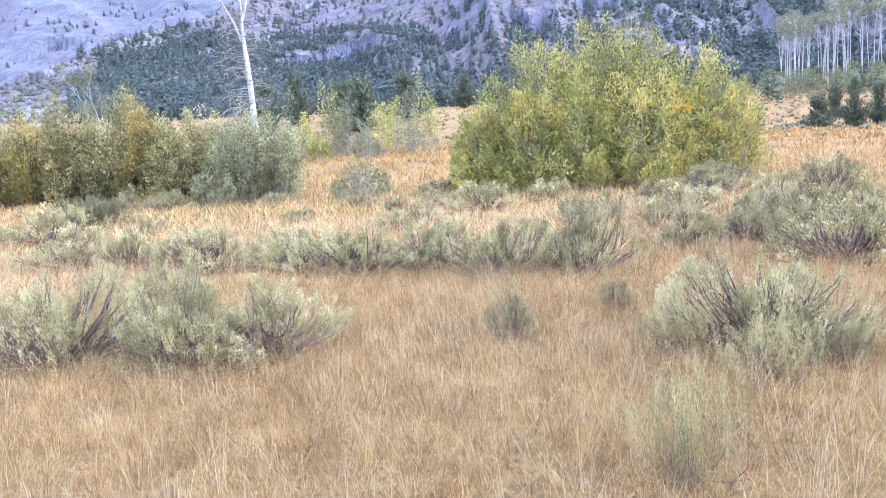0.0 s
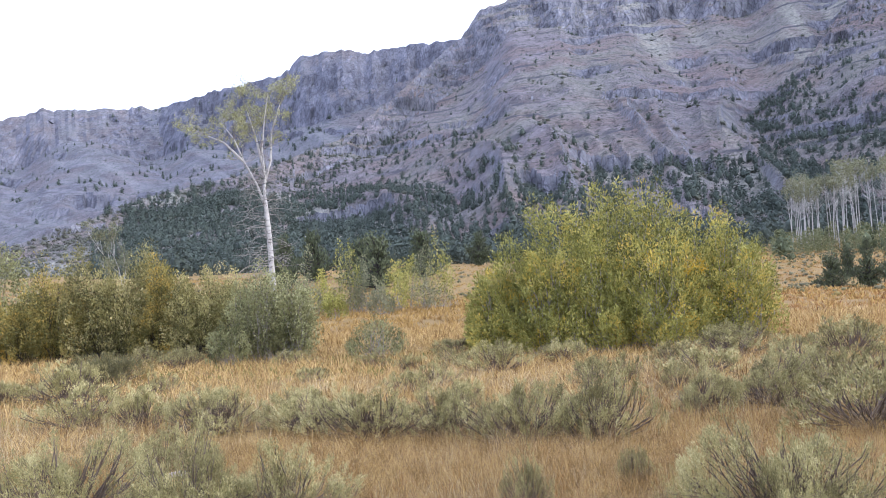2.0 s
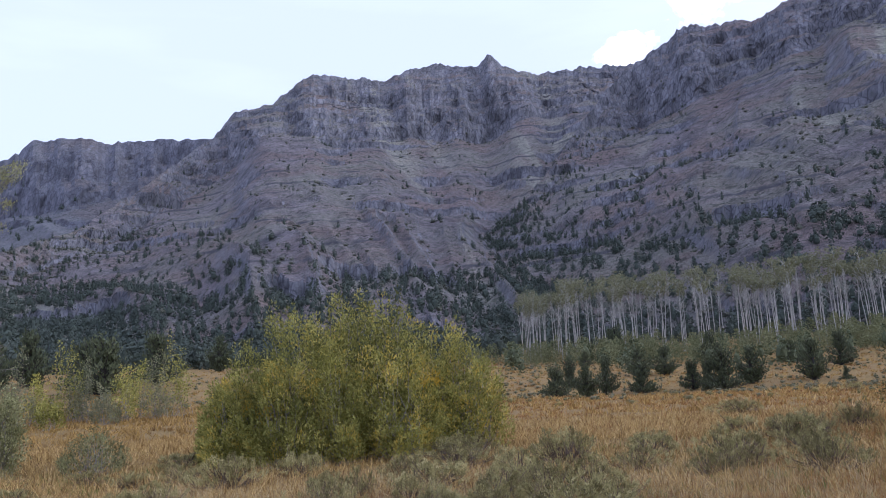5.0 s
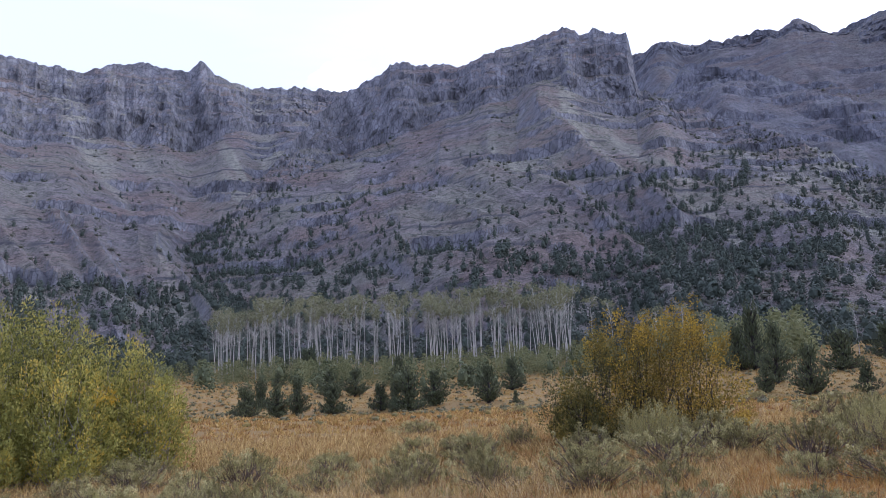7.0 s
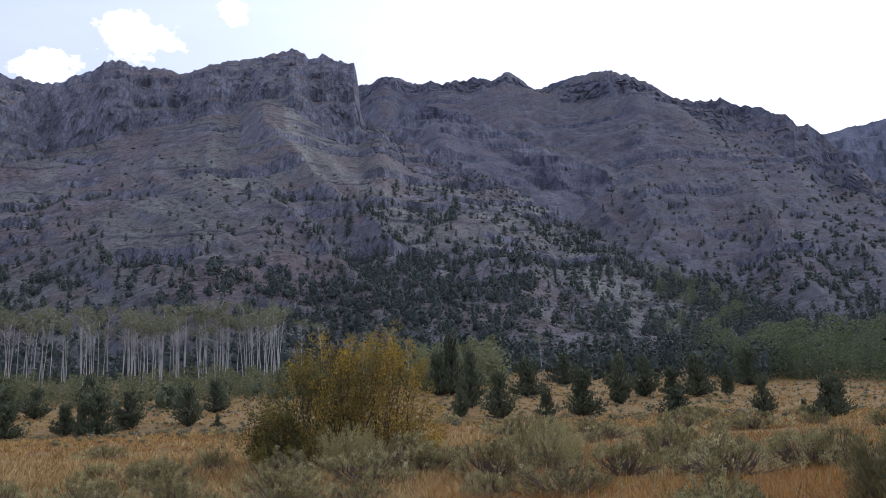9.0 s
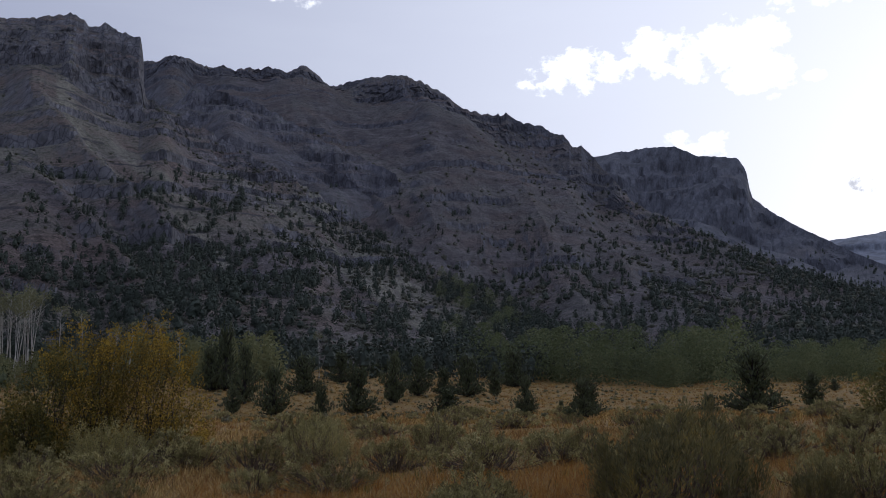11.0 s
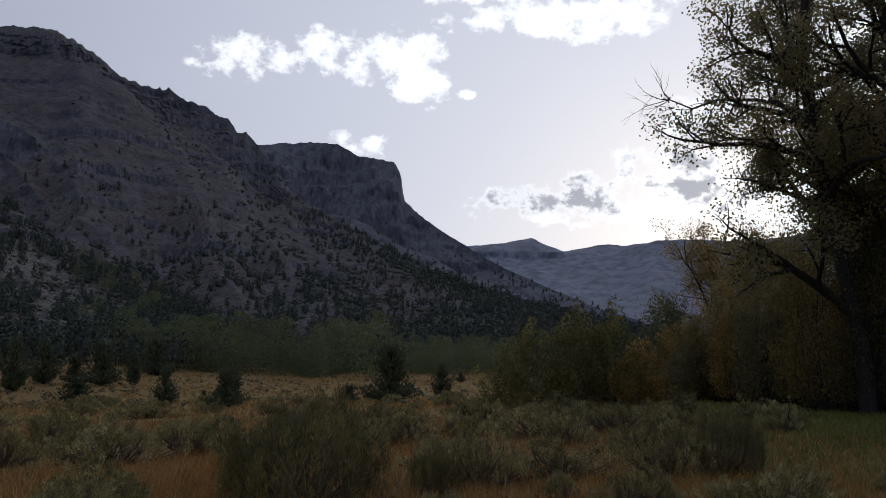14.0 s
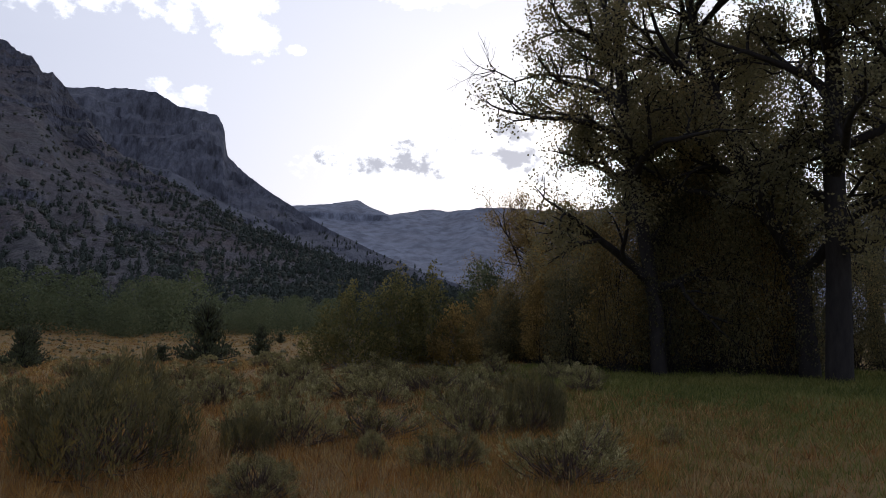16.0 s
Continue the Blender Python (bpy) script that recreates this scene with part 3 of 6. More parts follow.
def ridge(name, crest, foot, seed, label, mat="slope", cliff=0.76, step=0.14, rows=200, gully=0.055, jag=0.16, ledges=1.0, shear=0.9):
    """A mountainside: crest is rows of azimuth, elevation and distance; foot the distance at which it leaves the meadow.
    Scree slopes broken by level rock ledges below, basalt cliffs in tiers and columns on top."""
    rng = np.random.default_rng(seed)
    c = np.array(crest, float)
    az = np.arange(c[0, 0], c[-1, 0] + step, step)
    el, rc = np.interp(az, c[:, 0], c[:, 1]), np.interp(az, c[:, 0], c[:, 2])
    high = np.clip((el - 6) / 6, 0.2, 1)
    teeth = np.round(2.2 * vnoise(az * 3.1, 0 * az, seed + 3)) / 2.2
    el = el + jag * (0.55 * teeth * (el > 10) + 0.5 * np.maximum(vnoise(az * 7.0, 0 * az, seed + 5), 0) * high + vnoise(az * 2.3, 0 * az, seed) * 0.4 + vnoise(az * 6.1, 0 * az, seed + 1) * 0.4 * high)
    rf = np.interp(az, *np.array(foot, float).T) * (1 + 0.06 * vnoise(az * 0.15, 0 * az, seed + 2))
    zc, z0 = rc * np.tan(np.radians(el)) + 1.5, 2.0
    u = np.r_[np.linspace(0, 0.8, int(rows * 0.6), endpoint=False), np.linspace(0.8, 1, rows - int(rows * 0.6))]
    A, U = np.meshgrid(az, u, indexing="ij")
    tall = np.clip((zc - z0) / 120, 0, 1)[:, None]
    h1 = cliff + 0.07 * vnoise(A * 0.21, 0 * A, seed + 4)
    uc = 0.90 + 0.025 * vnoise(A * 0.5, 0 * A, seed + 6)
    low = h1 * (0.55 * (U / uc) + 0.45 * (U / uc) ** 2)
    top = h1 + (1 - h1) * np.clip((U - uc) / (1 - uc), 0, 1) ** 0.85
    # the scree keeps to the general height of the ridge; only the cliff follows each notch
    k = int(3.5 / step)
    pad = np.pad(zc, k, mode="edge")
    even = np.convolve(pad, np.ones(2 * k + 1) / (2 * k + 1), mode="valid")
    shelf = np.minimum(even, 1.12 * zc)[:, None]
    shelf = np.minimum((shelf - z0) * h1, 0.95 * (zc[:, None] - z0))
    Z = z0 + np.where(U < uc, shelf * low / h1, shelf + (zc[:, None] - z0 - shelf) * (top - h1) / (1 - h1))
    R = rf[:, None] + (rc - rf)[:, None] * U
    X0, Y0 = R * np.sin(np.radians(A)), R * np.cos(np.radians(A))
    # broad spurs that slant down the slope, with narrow runnels between
    arc = np.radians(A) * rc.mean()
    s = arc / (0.22 * rc.mean()) + shear * U + 0.25 * vnoise(X0 * 0.006, Y0 * 0.006, seed + 8)
    wave = 0.9 * vnoise(s, U * 0.7, seed + 10) + 0.55 * (1 - 2 * np.abs(vnoise(s * 2.4, U * 1.3, seed + 12))) + 0.15 * (1 - 2 * np.abs(vnoise(s * 6 + 0.5 * vnoise(s * 3, U * 9, seed + 18), U * 3.0, seed + 14))) + 0.07 * (1 - 2 * np.abs(vnoise(s * 15, U * 5, seed + 16)))
    Z = Z + wave * gully * (zc - z0)[:, None] * np.sin(np.pi * np.clip(U / 0.98, 0, 1)) ** 0.8 * tall
    Z = Z + fbm(X0 * 0.05, Y0 * 0.05, seed + 11, 5) * 1.3 * min(1, 2 * ledges) * np.sin(np.pi * np.clip(U, 0, 1)) * (0.3 + tall)
    # level ledges: a bench of scree, then a riser of rock, broken along its length
    inner = np.clip(U * 9, 0, 1) * np.clip((1 - U) * 60, 0, 1) * tall * ledges
    in_cliff = np.clip((U - uc + 0.015) / 0.02, 0, 1)
    level, far = z0 + 9.0, rc.mean() / 700
    while level < zc.max():
        line = level + (7 * vnoise(arc / 170, 0 * arc, seed + level) + 3.5 * vnoise(arc / 40, 0 * arc, seed + level + 1) + 2.2 * vnoise(arc / 11, U * 9, seed + 2) + 1.2 * vnoise(arc / 4, U * 30, seed + 6)) * far
        here = np.clip(2.2 * (0.7 * vnoise(arc / 130, 0 * arc + level, seed + 31) + 0.9 * vnoise(arc / 34, 0 * arc + level, seed + 33)) - 0.25, 0, 1)
        amp, bench = rng.uniform(3.5, 9.5) * far, 13.0 * far
        here = np.maximum(here, 0.6 * in_cliff)
        t = Z - line
        fall = np.where(t < 0, -np.clip(1 + t / bench, 0, 1), -np.clip(1 - t / (0.9 * far), 0, 1))
        Z = Z + amp * here * fall * inner
        level += rng.uniform(10, 24) * far
    # columns and buttresses of the cliff band
    band = np.clip((U - uc + 0.02) / 0.03, 0, 1) * np.clip((1.0 - U) * 30, 0, 1)
    w = arc / far
    big = vnoise(w / 46, Z / (90 * far), seed + 19)
    mid = np.round(3 * vnoise(w / 17 + 0.3 * vnoise(w / 9, Z / (12 * far), seed + 25), Z / (70 * far), seed + 21)) / 3
    small = np.round(2 * vnoise(w / 7, Z / (26 * far), seed + 22)) / 2
    chip = vnoise(w / 3.2, Z / (4.5 * far), seed + 27)
    R = R * (1 + (0.018 * big + 0.008 * mid + 0.0055 * small + 0.0018 * chip) * band)
    X, Y = R * np.sin(np.radians(A)), R * np.cos(np.radians(A))
    # the hidden far side
    back = [(1.06, 0.97), (1.3, 0.72), (1.7, 0.0)]
    for k, hf in back:
        X = np.c_[X, (rc * k * np.sin(np.radians(az)))]
        Y = np.c_[Y, (rc * k * np.cos(np.radians(az)))]
        Z = np.c_[Z, zc * hf - (8 if hf == 0 else 0)]
    # the skirt under the ground
    X, Y, Z = np.c_[X[:, :1] * 0.97, X], np.c_[Y[:, :1] * 0.97, Y], np.c_[Z[:, :1] - 12, Z]
    m, k = X.shape
    i, j = np.meshgrid(np.arange(m - 1), np.arange(k - 1), indexing="ij")
    a = i * k + j
    f = np.stack([a, a + k, a + k + 1, a + 1], -1).reshape(-1, 4)
    v = np.stack([X, Y, Z], -1).reshape(-1, 3)
    ob = setting(name, mesh_from(name, v, f, rows <= 70), MAT[mat], label, "mountain")
    # where loose pale scree and dry grass lie: narrow streams down the slope
    hollow = np.clip(0.35 + 0.55 * vnoise(s * 5.5, U * 1.6, seed + 41) + 0.35 * vnoise(s * 17, U * 5, seed + 43) - 0.3 * wave, 0, 1) * np.clip(U * 5, 0, 1)
    hollow = np.c_[hollow[:, :1], hollow, hollow[:, -1:], hollow[:, -1:], hollow[:, -1:]]
    ob.data.attributes.new("scree", "FLOAT", "POINT").data.foreach_set("value", hollow.ravel().astype(np.float32))
    return X[:, 1:-3], Y[:, 1:-3], Z[:, 1:-3], az, u


ground_sheet()
SIDE = {}
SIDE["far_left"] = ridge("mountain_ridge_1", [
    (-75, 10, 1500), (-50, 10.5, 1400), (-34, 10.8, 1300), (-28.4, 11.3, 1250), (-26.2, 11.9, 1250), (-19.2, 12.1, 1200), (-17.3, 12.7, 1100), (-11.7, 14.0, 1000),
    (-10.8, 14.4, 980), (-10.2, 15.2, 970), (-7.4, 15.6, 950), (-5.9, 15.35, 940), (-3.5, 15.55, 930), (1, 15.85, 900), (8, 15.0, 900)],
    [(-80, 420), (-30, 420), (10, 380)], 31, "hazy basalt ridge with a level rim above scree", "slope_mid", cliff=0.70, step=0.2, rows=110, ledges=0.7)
SIDE["left"] = ridge("mountain_ridge_2", [
    (-33, 2.4, 330), (-26.6, 4.2, 360), (-20.3, 6.5, 420), (-13.1, 7.9, 480), (-7.4, 9.9, 560), (-3.7, 12.4, 640), (-0.9, 14.5, 700), (1.2, 16.0, 730), (1.86, 16.8, 735), (2.5, 17.6, 740),
    (4.9, 18.0, 740), (6.8, 19.4, 740), (7.8, 19.9, 740), (11.8, 19.55, 750), (13.0, 19.45, 760), (14.5, 20.1, 760), (16.6, 20.3, 770), (18.4, 20.0, 770), (19.6, 20.1, 770),
    (20.3, 20.8, 770), (21.1, 20.0, 775), (22.3, 19.5, 780), (23.7, 19.2, 790), (26.6, 19.3, 800), (30.2, 19.1, 800), (36, 18, 800)],
    [(-40, 210), (-12, 190), (10, 175), (40, 190)], 7, "basalt mountainside with cliffs, ledges and junipers", cliff=0.74)
SIDE["middle"] = ridge("mountain_ridge_3", [
    (12, 4.0, 330), (16.6, 7.2, 400), (19.8, 9.1, 450), (21.9, 10.6, 480), (23.4, 12.3, 520), (25.9, 15.1, 570), (28.0, 17.5, 610), (30.2, 19.1, 630), (31.6, 19.75, 630),
    (33.7, 20.95, 630), (35.7, 20.8, 630), (38.5, 20.6, 620), (40.1, 21.3, 610), (43.0, 21.9, 600), (45.9, 22.65, 590), (46.9, 21.95, 590), (47.7, 22.4, 585), (48.7, 21.95, 585),
    (50.0, 21.8, 580), (50.25, 20.3, 580), (50.4, 18.3, 575), (52.5, 17.3, 555), (57.6, 15.0, 510), (61.9, 12.7, 460), (65.7, 10.2, 410), (70.0, 7.7, 350), (76.3, 4.8, 280), (82, 2.2, 240)],
    [(10, 200), (35, 175), (60, 150), (82, 150)], 53, "basalt butte with a sheer end above juniper slopes", cliff=0.77)
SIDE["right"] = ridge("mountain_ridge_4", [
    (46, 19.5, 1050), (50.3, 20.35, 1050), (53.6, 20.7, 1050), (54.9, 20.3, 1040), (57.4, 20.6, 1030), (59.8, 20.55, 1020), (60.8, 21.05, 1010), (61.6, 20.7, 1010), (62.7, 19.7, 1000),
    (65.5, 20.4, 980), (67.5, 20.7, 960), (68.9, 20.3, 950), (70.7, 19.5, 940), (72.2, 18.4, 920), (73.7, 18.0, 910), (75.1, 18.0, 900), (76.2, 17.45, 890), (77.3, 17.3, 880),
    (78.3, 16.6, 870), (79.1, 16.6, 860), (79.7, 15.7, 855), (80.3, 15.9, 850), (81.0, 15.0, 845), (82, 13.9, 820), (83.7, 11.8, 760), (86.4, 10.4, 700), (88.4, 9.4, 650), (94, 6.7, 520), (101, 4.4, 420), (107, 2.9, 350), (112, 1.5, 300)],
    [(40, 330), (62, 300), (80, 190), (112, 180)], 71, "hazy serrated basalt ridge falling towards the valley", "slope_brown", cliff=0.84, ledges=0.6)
SIDE["spur"] = ridge("mountain_ridge_5", [
    (52, 17.5, 760), (53.7, 19.4, 760), (57.9, 18.4, 740), (62.0, 16.3, 700), (67.4, 14.1, 640), (67.8, 12.6, 630), (72, 9.5, 560), (78, 6, 480)],
    [(48, 330), (65, 280), (80, 250)], 91, "dark rock spur below the serrated ridge", "slope_mid", cliff=0.86, rows=90)
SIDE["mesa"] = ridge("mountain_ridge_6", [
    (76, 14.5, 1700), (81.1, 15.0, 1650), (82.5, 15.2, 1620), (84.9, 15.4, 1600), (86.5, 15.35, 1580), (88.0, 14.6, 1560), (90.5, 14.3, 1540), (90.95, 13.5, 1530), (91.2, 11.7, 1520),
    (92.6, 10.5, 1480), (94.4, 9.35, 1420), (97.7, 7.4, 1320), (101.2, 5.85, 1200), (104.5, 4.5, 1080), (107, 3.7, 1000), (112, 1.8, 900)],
    [(70, 600), (112, 560)], 113, "dark flat-topped mesa with a sheer end, tinted with haze", "slope_far", cliff=0.70, rows=100, jag=0.08)
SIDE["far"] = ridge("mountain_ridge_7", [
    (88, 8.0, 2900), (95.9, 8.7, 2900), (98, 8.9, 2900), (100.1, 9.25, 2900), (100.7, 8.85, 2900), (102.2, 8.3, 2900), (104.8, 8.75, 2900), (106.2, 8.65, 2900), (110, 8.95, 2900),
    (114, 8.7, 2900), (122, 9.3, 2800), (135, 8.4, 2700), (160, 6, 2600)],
    [(80, 1500), (160, 1400)], 131, "far ridge closing the valley, blue haze put into its colour", "slope_haze_pale", cliff=0.92, step=0.25, rows=70, jag=0.07, gully=0.02, ledges=0.1)
SIDE["behind"] = ridge("mountain_ridge_8", [(158, 6, 1500), (200, 5, 1500), (240, 6, 1500), (286, 9, 1500)],
    [(150, 700), (290, 700)], 151, "valley side behind the meadow", "slope_far", step=1.0, rows=40)


# ---- plants: builders ----
def leafy_mesh(name, builder, tones):
    """The mesh of a builder of leaves, with a tone for each leaf: that of its stem, or a darker one painted as inner
    shade.
    """
    me = builder.mesh(name)
    me.attributes.new("shoot_and_shade", "FLOAT", "POINT").data.foreach_set("value", np.repeat(np.asarray(tones, np.float32), 4))
    return me


def plume_shrub(name, seed, w, h, plumes, per, leaf, twig=0.012, depth=1.0, edge=0.75, lumps=0.16, skirt=0.35, long=0.32, fat=0.26, low=0.15, base=0.12, flare=0.6, dead=0, rough=0.35, sides=3, tone=1.0, heart=0, spread=0.65):
    """A bush of leafy shoots: stems rise from a narrow base, fork and end in tapering plumes of leaves; gaps stay open between them."""
    rng = np.random.default_rng(seed)
    wood, leaf_b, tones = Builder(), Builder(), []
    at, along = [], []
    for k in range(plumes):
        a = rng.uniform(0, 2 * np.pi)
        if rng.random() < skirt:
            q, f = rng.uniform(0.78, 1.0), rng.uniform(low, 0.92) if rng.random() < 0.75 else rng.uniform(low, low + 0.2)
        else:
            q, f = math.sqrt(rng.random()) * 0.96, rng.uniform(0.86, 1.0)
        bump = 1 + lumps * math.sin(2 * a + seed) + lumps * 0.6 * math.sin(5 * a + 2.3 * seed) + rng.normal() * 0.04
        x, y = math.cos(a) * q * bump, math.sin(a) * q * bump
        swell = 1 + lumps * (1.1 * float(vnoise(x * 2.2 + seed, y * 2.2)) + 0.6 * float(vnoise(x * 5 + seed, y * 5, 3)))
        top = h * (1 - edge * q**2.6) * swell * f * (1 + 0.10 * rng.random() ** 3)
        tip = np.array([x * w / 2, y * w / 2 * depth, max(low * h * 0.8, top)])
        out = unit(np.array([math.cos(a) * q * flare, math.sin(a) * q * flare, 1.0]) + rng.normal(size=3) * 0.16)
        run = long * h * rng.uniform(0.7, 1.35)
        root = tip - out * run
        root[2] = max(root[2], 0.04 * h)
        foot = np.array([rng.normal() * base * w / 2, rng.normal() * base * w / 2 * depth, -0.03])
        elbow = foot * 0.6 + np.array([tip[0], tip[1], 0]) * rng.uniform(0.45, 0.75) + np.array([0, 0, max(0.04 * h, root[2] * rng.uniform(0.35, 0.6))])
        s = np.linspace(0, 1, 5)[:, None]
        curve = (1 - s) ** 2 * foot + 2 * s * (1 - s) * elbow + s**2 * root
        curve[1:-1] += rng.normal(size=(3, 3)) * 0.02 * h
        pts = np.r_[curve, [(root + tip) / 2]]
        if k % 2 == 0 or plumes < 130:
            wood.tube(pts, np.linspace(twig * rng.uniform(0.7, 1.2), twig * 0.25, 6), sides)
        t = rng.random(per) ** 0.85
        ring = np.cross(out, rng.normal(size=(per, 3)))
        ring /= np.linalg.norm(ring, axis=1)[:, None] + 1e-9
        rad = fat * run * np.sin(np.pi * (0.12 + 0.84 * t)) ** 0.8 * rng.random(per) ** 0.6
        at.append(root + out * (run * t)[:, None] + ring * rad[:, None] + rng.normal(size=(per, 3)) * 0.01 * h)
        along.append(out * 0.9 + ring * spread + rng.normal(size=(per, 3)) * rough)
        tones += [tone * (rng.random() - 0.5)] * per
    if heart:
        # leaves inside the bush, their shade put into the colour as a darker tone
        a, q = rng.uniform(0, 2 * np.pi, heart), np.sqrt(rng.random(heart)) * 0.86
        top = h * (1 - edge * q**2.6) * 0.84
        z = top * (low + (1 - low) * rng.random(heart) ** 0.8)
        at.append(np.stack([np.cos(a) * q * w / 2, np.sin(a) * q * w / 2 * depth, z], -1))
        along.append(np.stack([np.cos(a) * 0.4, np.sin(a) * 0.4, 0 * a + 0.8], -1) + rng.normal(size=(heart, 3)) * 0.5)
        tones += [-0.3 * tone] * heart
    for k in range(dead):
        a, q = rng.uniform(0, 2 * np.pi), rng.uniform(0.4, 0.95)
        end = np.array([math.cos(a) * q * w / 2, math.sin(a) * q * w / 2 * depth, h * rng.uniform(0.12, 0.55)])
        mid = end * np.array([0.55, 0.55, 0.25]) + rng.normal(size=3) * 0.03 * h
        wood.tube([np.array([0, 0, -0.02]), mid, (mid + end) / 2 + rng.normal(size=3) * 0.03 * h, end], [twig * 1.3, twig * 0.9, twig * 0.5, twig * 0.2], sides)
        for _ in range(3):
            f = end + rng.normal(size=3) * 0.10 * h + np.array([0, 0, 0.05 * h])
            wood.tube([(mid + end) / 2, (mid + 3 * end) / 4 + rng.normal(size=3) * 0.02 * h, f], [twig * 0.5, twig * 0.35, twig * 0.15], 3)
    size = np.r_[np.ones(plumes * per), np.full(heart, 1.45)]
    leaf_b.leaves(np.concatenate(at), np.concatenate(along), leaf[0] * size, leaf[1] * size, rng)
    return wood.mesh(name + "_wood", True), leafy_mesh(name + "_leaves", leaf_b, tones)


def place_shrub(name, meshes, at, scale, turn, mats, label, category, group=""):
    ob = thing(name, at, label, category, group, turn)
    ob.scale = scale
    part("woody_base", meshes[0], MAT[mats[0]], ob)
    part("foliage", meshes[1], MAT[mats[1]], ob)
    return ob


def grow(rng, wood, tips, start, way, length, radius, depth, spread=0.7, up=0.25, droop=0.0, sides=6, kids=(2, 4), keep=0.72, wiggle=0.12):
    """A limb with its side limbs, tapering; gathers the ends of the twigs."""
    k = 6 if depth > 1 else 4
    pts, d = [np.array(start, float)], unit(way)
    for _ in range(k):
        d = unit(d + rng.normal(size=3) * wiggle + np.array([0, 0, up * 0.12 - droop * 0.12]))
        pts.append(pts[-1] + d * length / k)
    end = radius * (0.6 if depth > 0 else 0.25)
    wood.tube(pts, np.linspace(radius, end, k + 1), max(3, sides))
    if depth == 0:
        tips.extend((pts[j], unit(pts[j] - pts[j - 1])) for j in (2, 3, 4))
        return
    for c in range(rng.integers(kids[0], kids[1] + 1)):
        j = int(rng.integers(2, k + 1))
        w = unit(unit(pts[j] - pts[j - 1]) + rng.normal(size=3) * spread + np.array([0, 0, up]))
        grow(rng, wood, tips, pts[j], w, length * keep * rng.uniform(0.75, 1.1), max(radius * 0.5, 0.006), depth - 1, spread, up, droop, sides - 1, kids, keep, wiggle)
    grow(rng, wood, tips, pts[-1], d, length * keep, end, depth - 1, spread, up, droop, sides - 1, kids, keep, wiggle)


def leaf_puffs(rng, builder, centres, radius, per, leaf, flat=0.8, hang=-0.1):
    """A loose puff of leaves round each twig end."""
    c = np.repeat(np.asarray(centres, float), per, axis=0)
    o = rng.normal(size=c.shape)
    o /= np.linalg.norm(o, axis=1)[:, None] + 1e-9
    o *= (rng.random(len(c))[:, None] ** 0.5) * radius
    o[:, 2] *= flat
    builder.leaves(c + o, rng.normal(size=c.shape) + np.array([0, 0, hang]), leaf[0], leaf[1], rng)


def juniper_meshes(name, seed, leaves=1300, size=0.10, slim=0.42, sprays=90):
    """A small juniper, one metre high: short trunk, sprays that rise to a ragged point."""
    rng = np.random.default_rng(seed)
    wood, scale = Builder(), Builder()
    wood.tube([(0, 0, -0.06), (0.01, 0, 0.3), (0, 0.01, 0.9)], [0.045, 0.035, 0.006], 6)
    at, along = [], []
    per = leaves // sprays
    for k in range(sprays):
        z = rng.random() ** 1.35 * 0.9 - 0.02
        wide = slim * (1 - z) ** 0.75 * (0.75 + 0.25 * math.sin(9 * z + seed)) * min(1, 0.8 + z * 3) * rng.uniform(0.7, 1.2)
        a = rng.uniform(0, 2 * np.pi)
        root, tip = np.array([0, 0, max(z, 0.03) * 0.9]), np.array([math.cos(a) * wide, math.sin(a) * wide, z + 0.14 * rng.random() + 0.06])
        wood.tube([root, (root + tip) / 2 - np.array([0, 0, 0.02]), tip], [0.010, 0.007, 0.003], 3)
        t = rng.random(per)[:, None] ** 0.6
        p = root + (tip - root) * t + rng.normal(size=(per, 3)) * 0.028
        at.append(p)
        along.append(np.repeat((tip - root)[None] * 0.5, per, 0) + rng.normal(size=(per, 3)) * 0.22 + np.array([0, 0, 0.75]))
    scale.leaves(np.concatenate(at), np.concatenate(along), size, size * 0.42, rng)
    return wood.mesh(name + "_trunk", True), scale.mesh(name + "_crown")


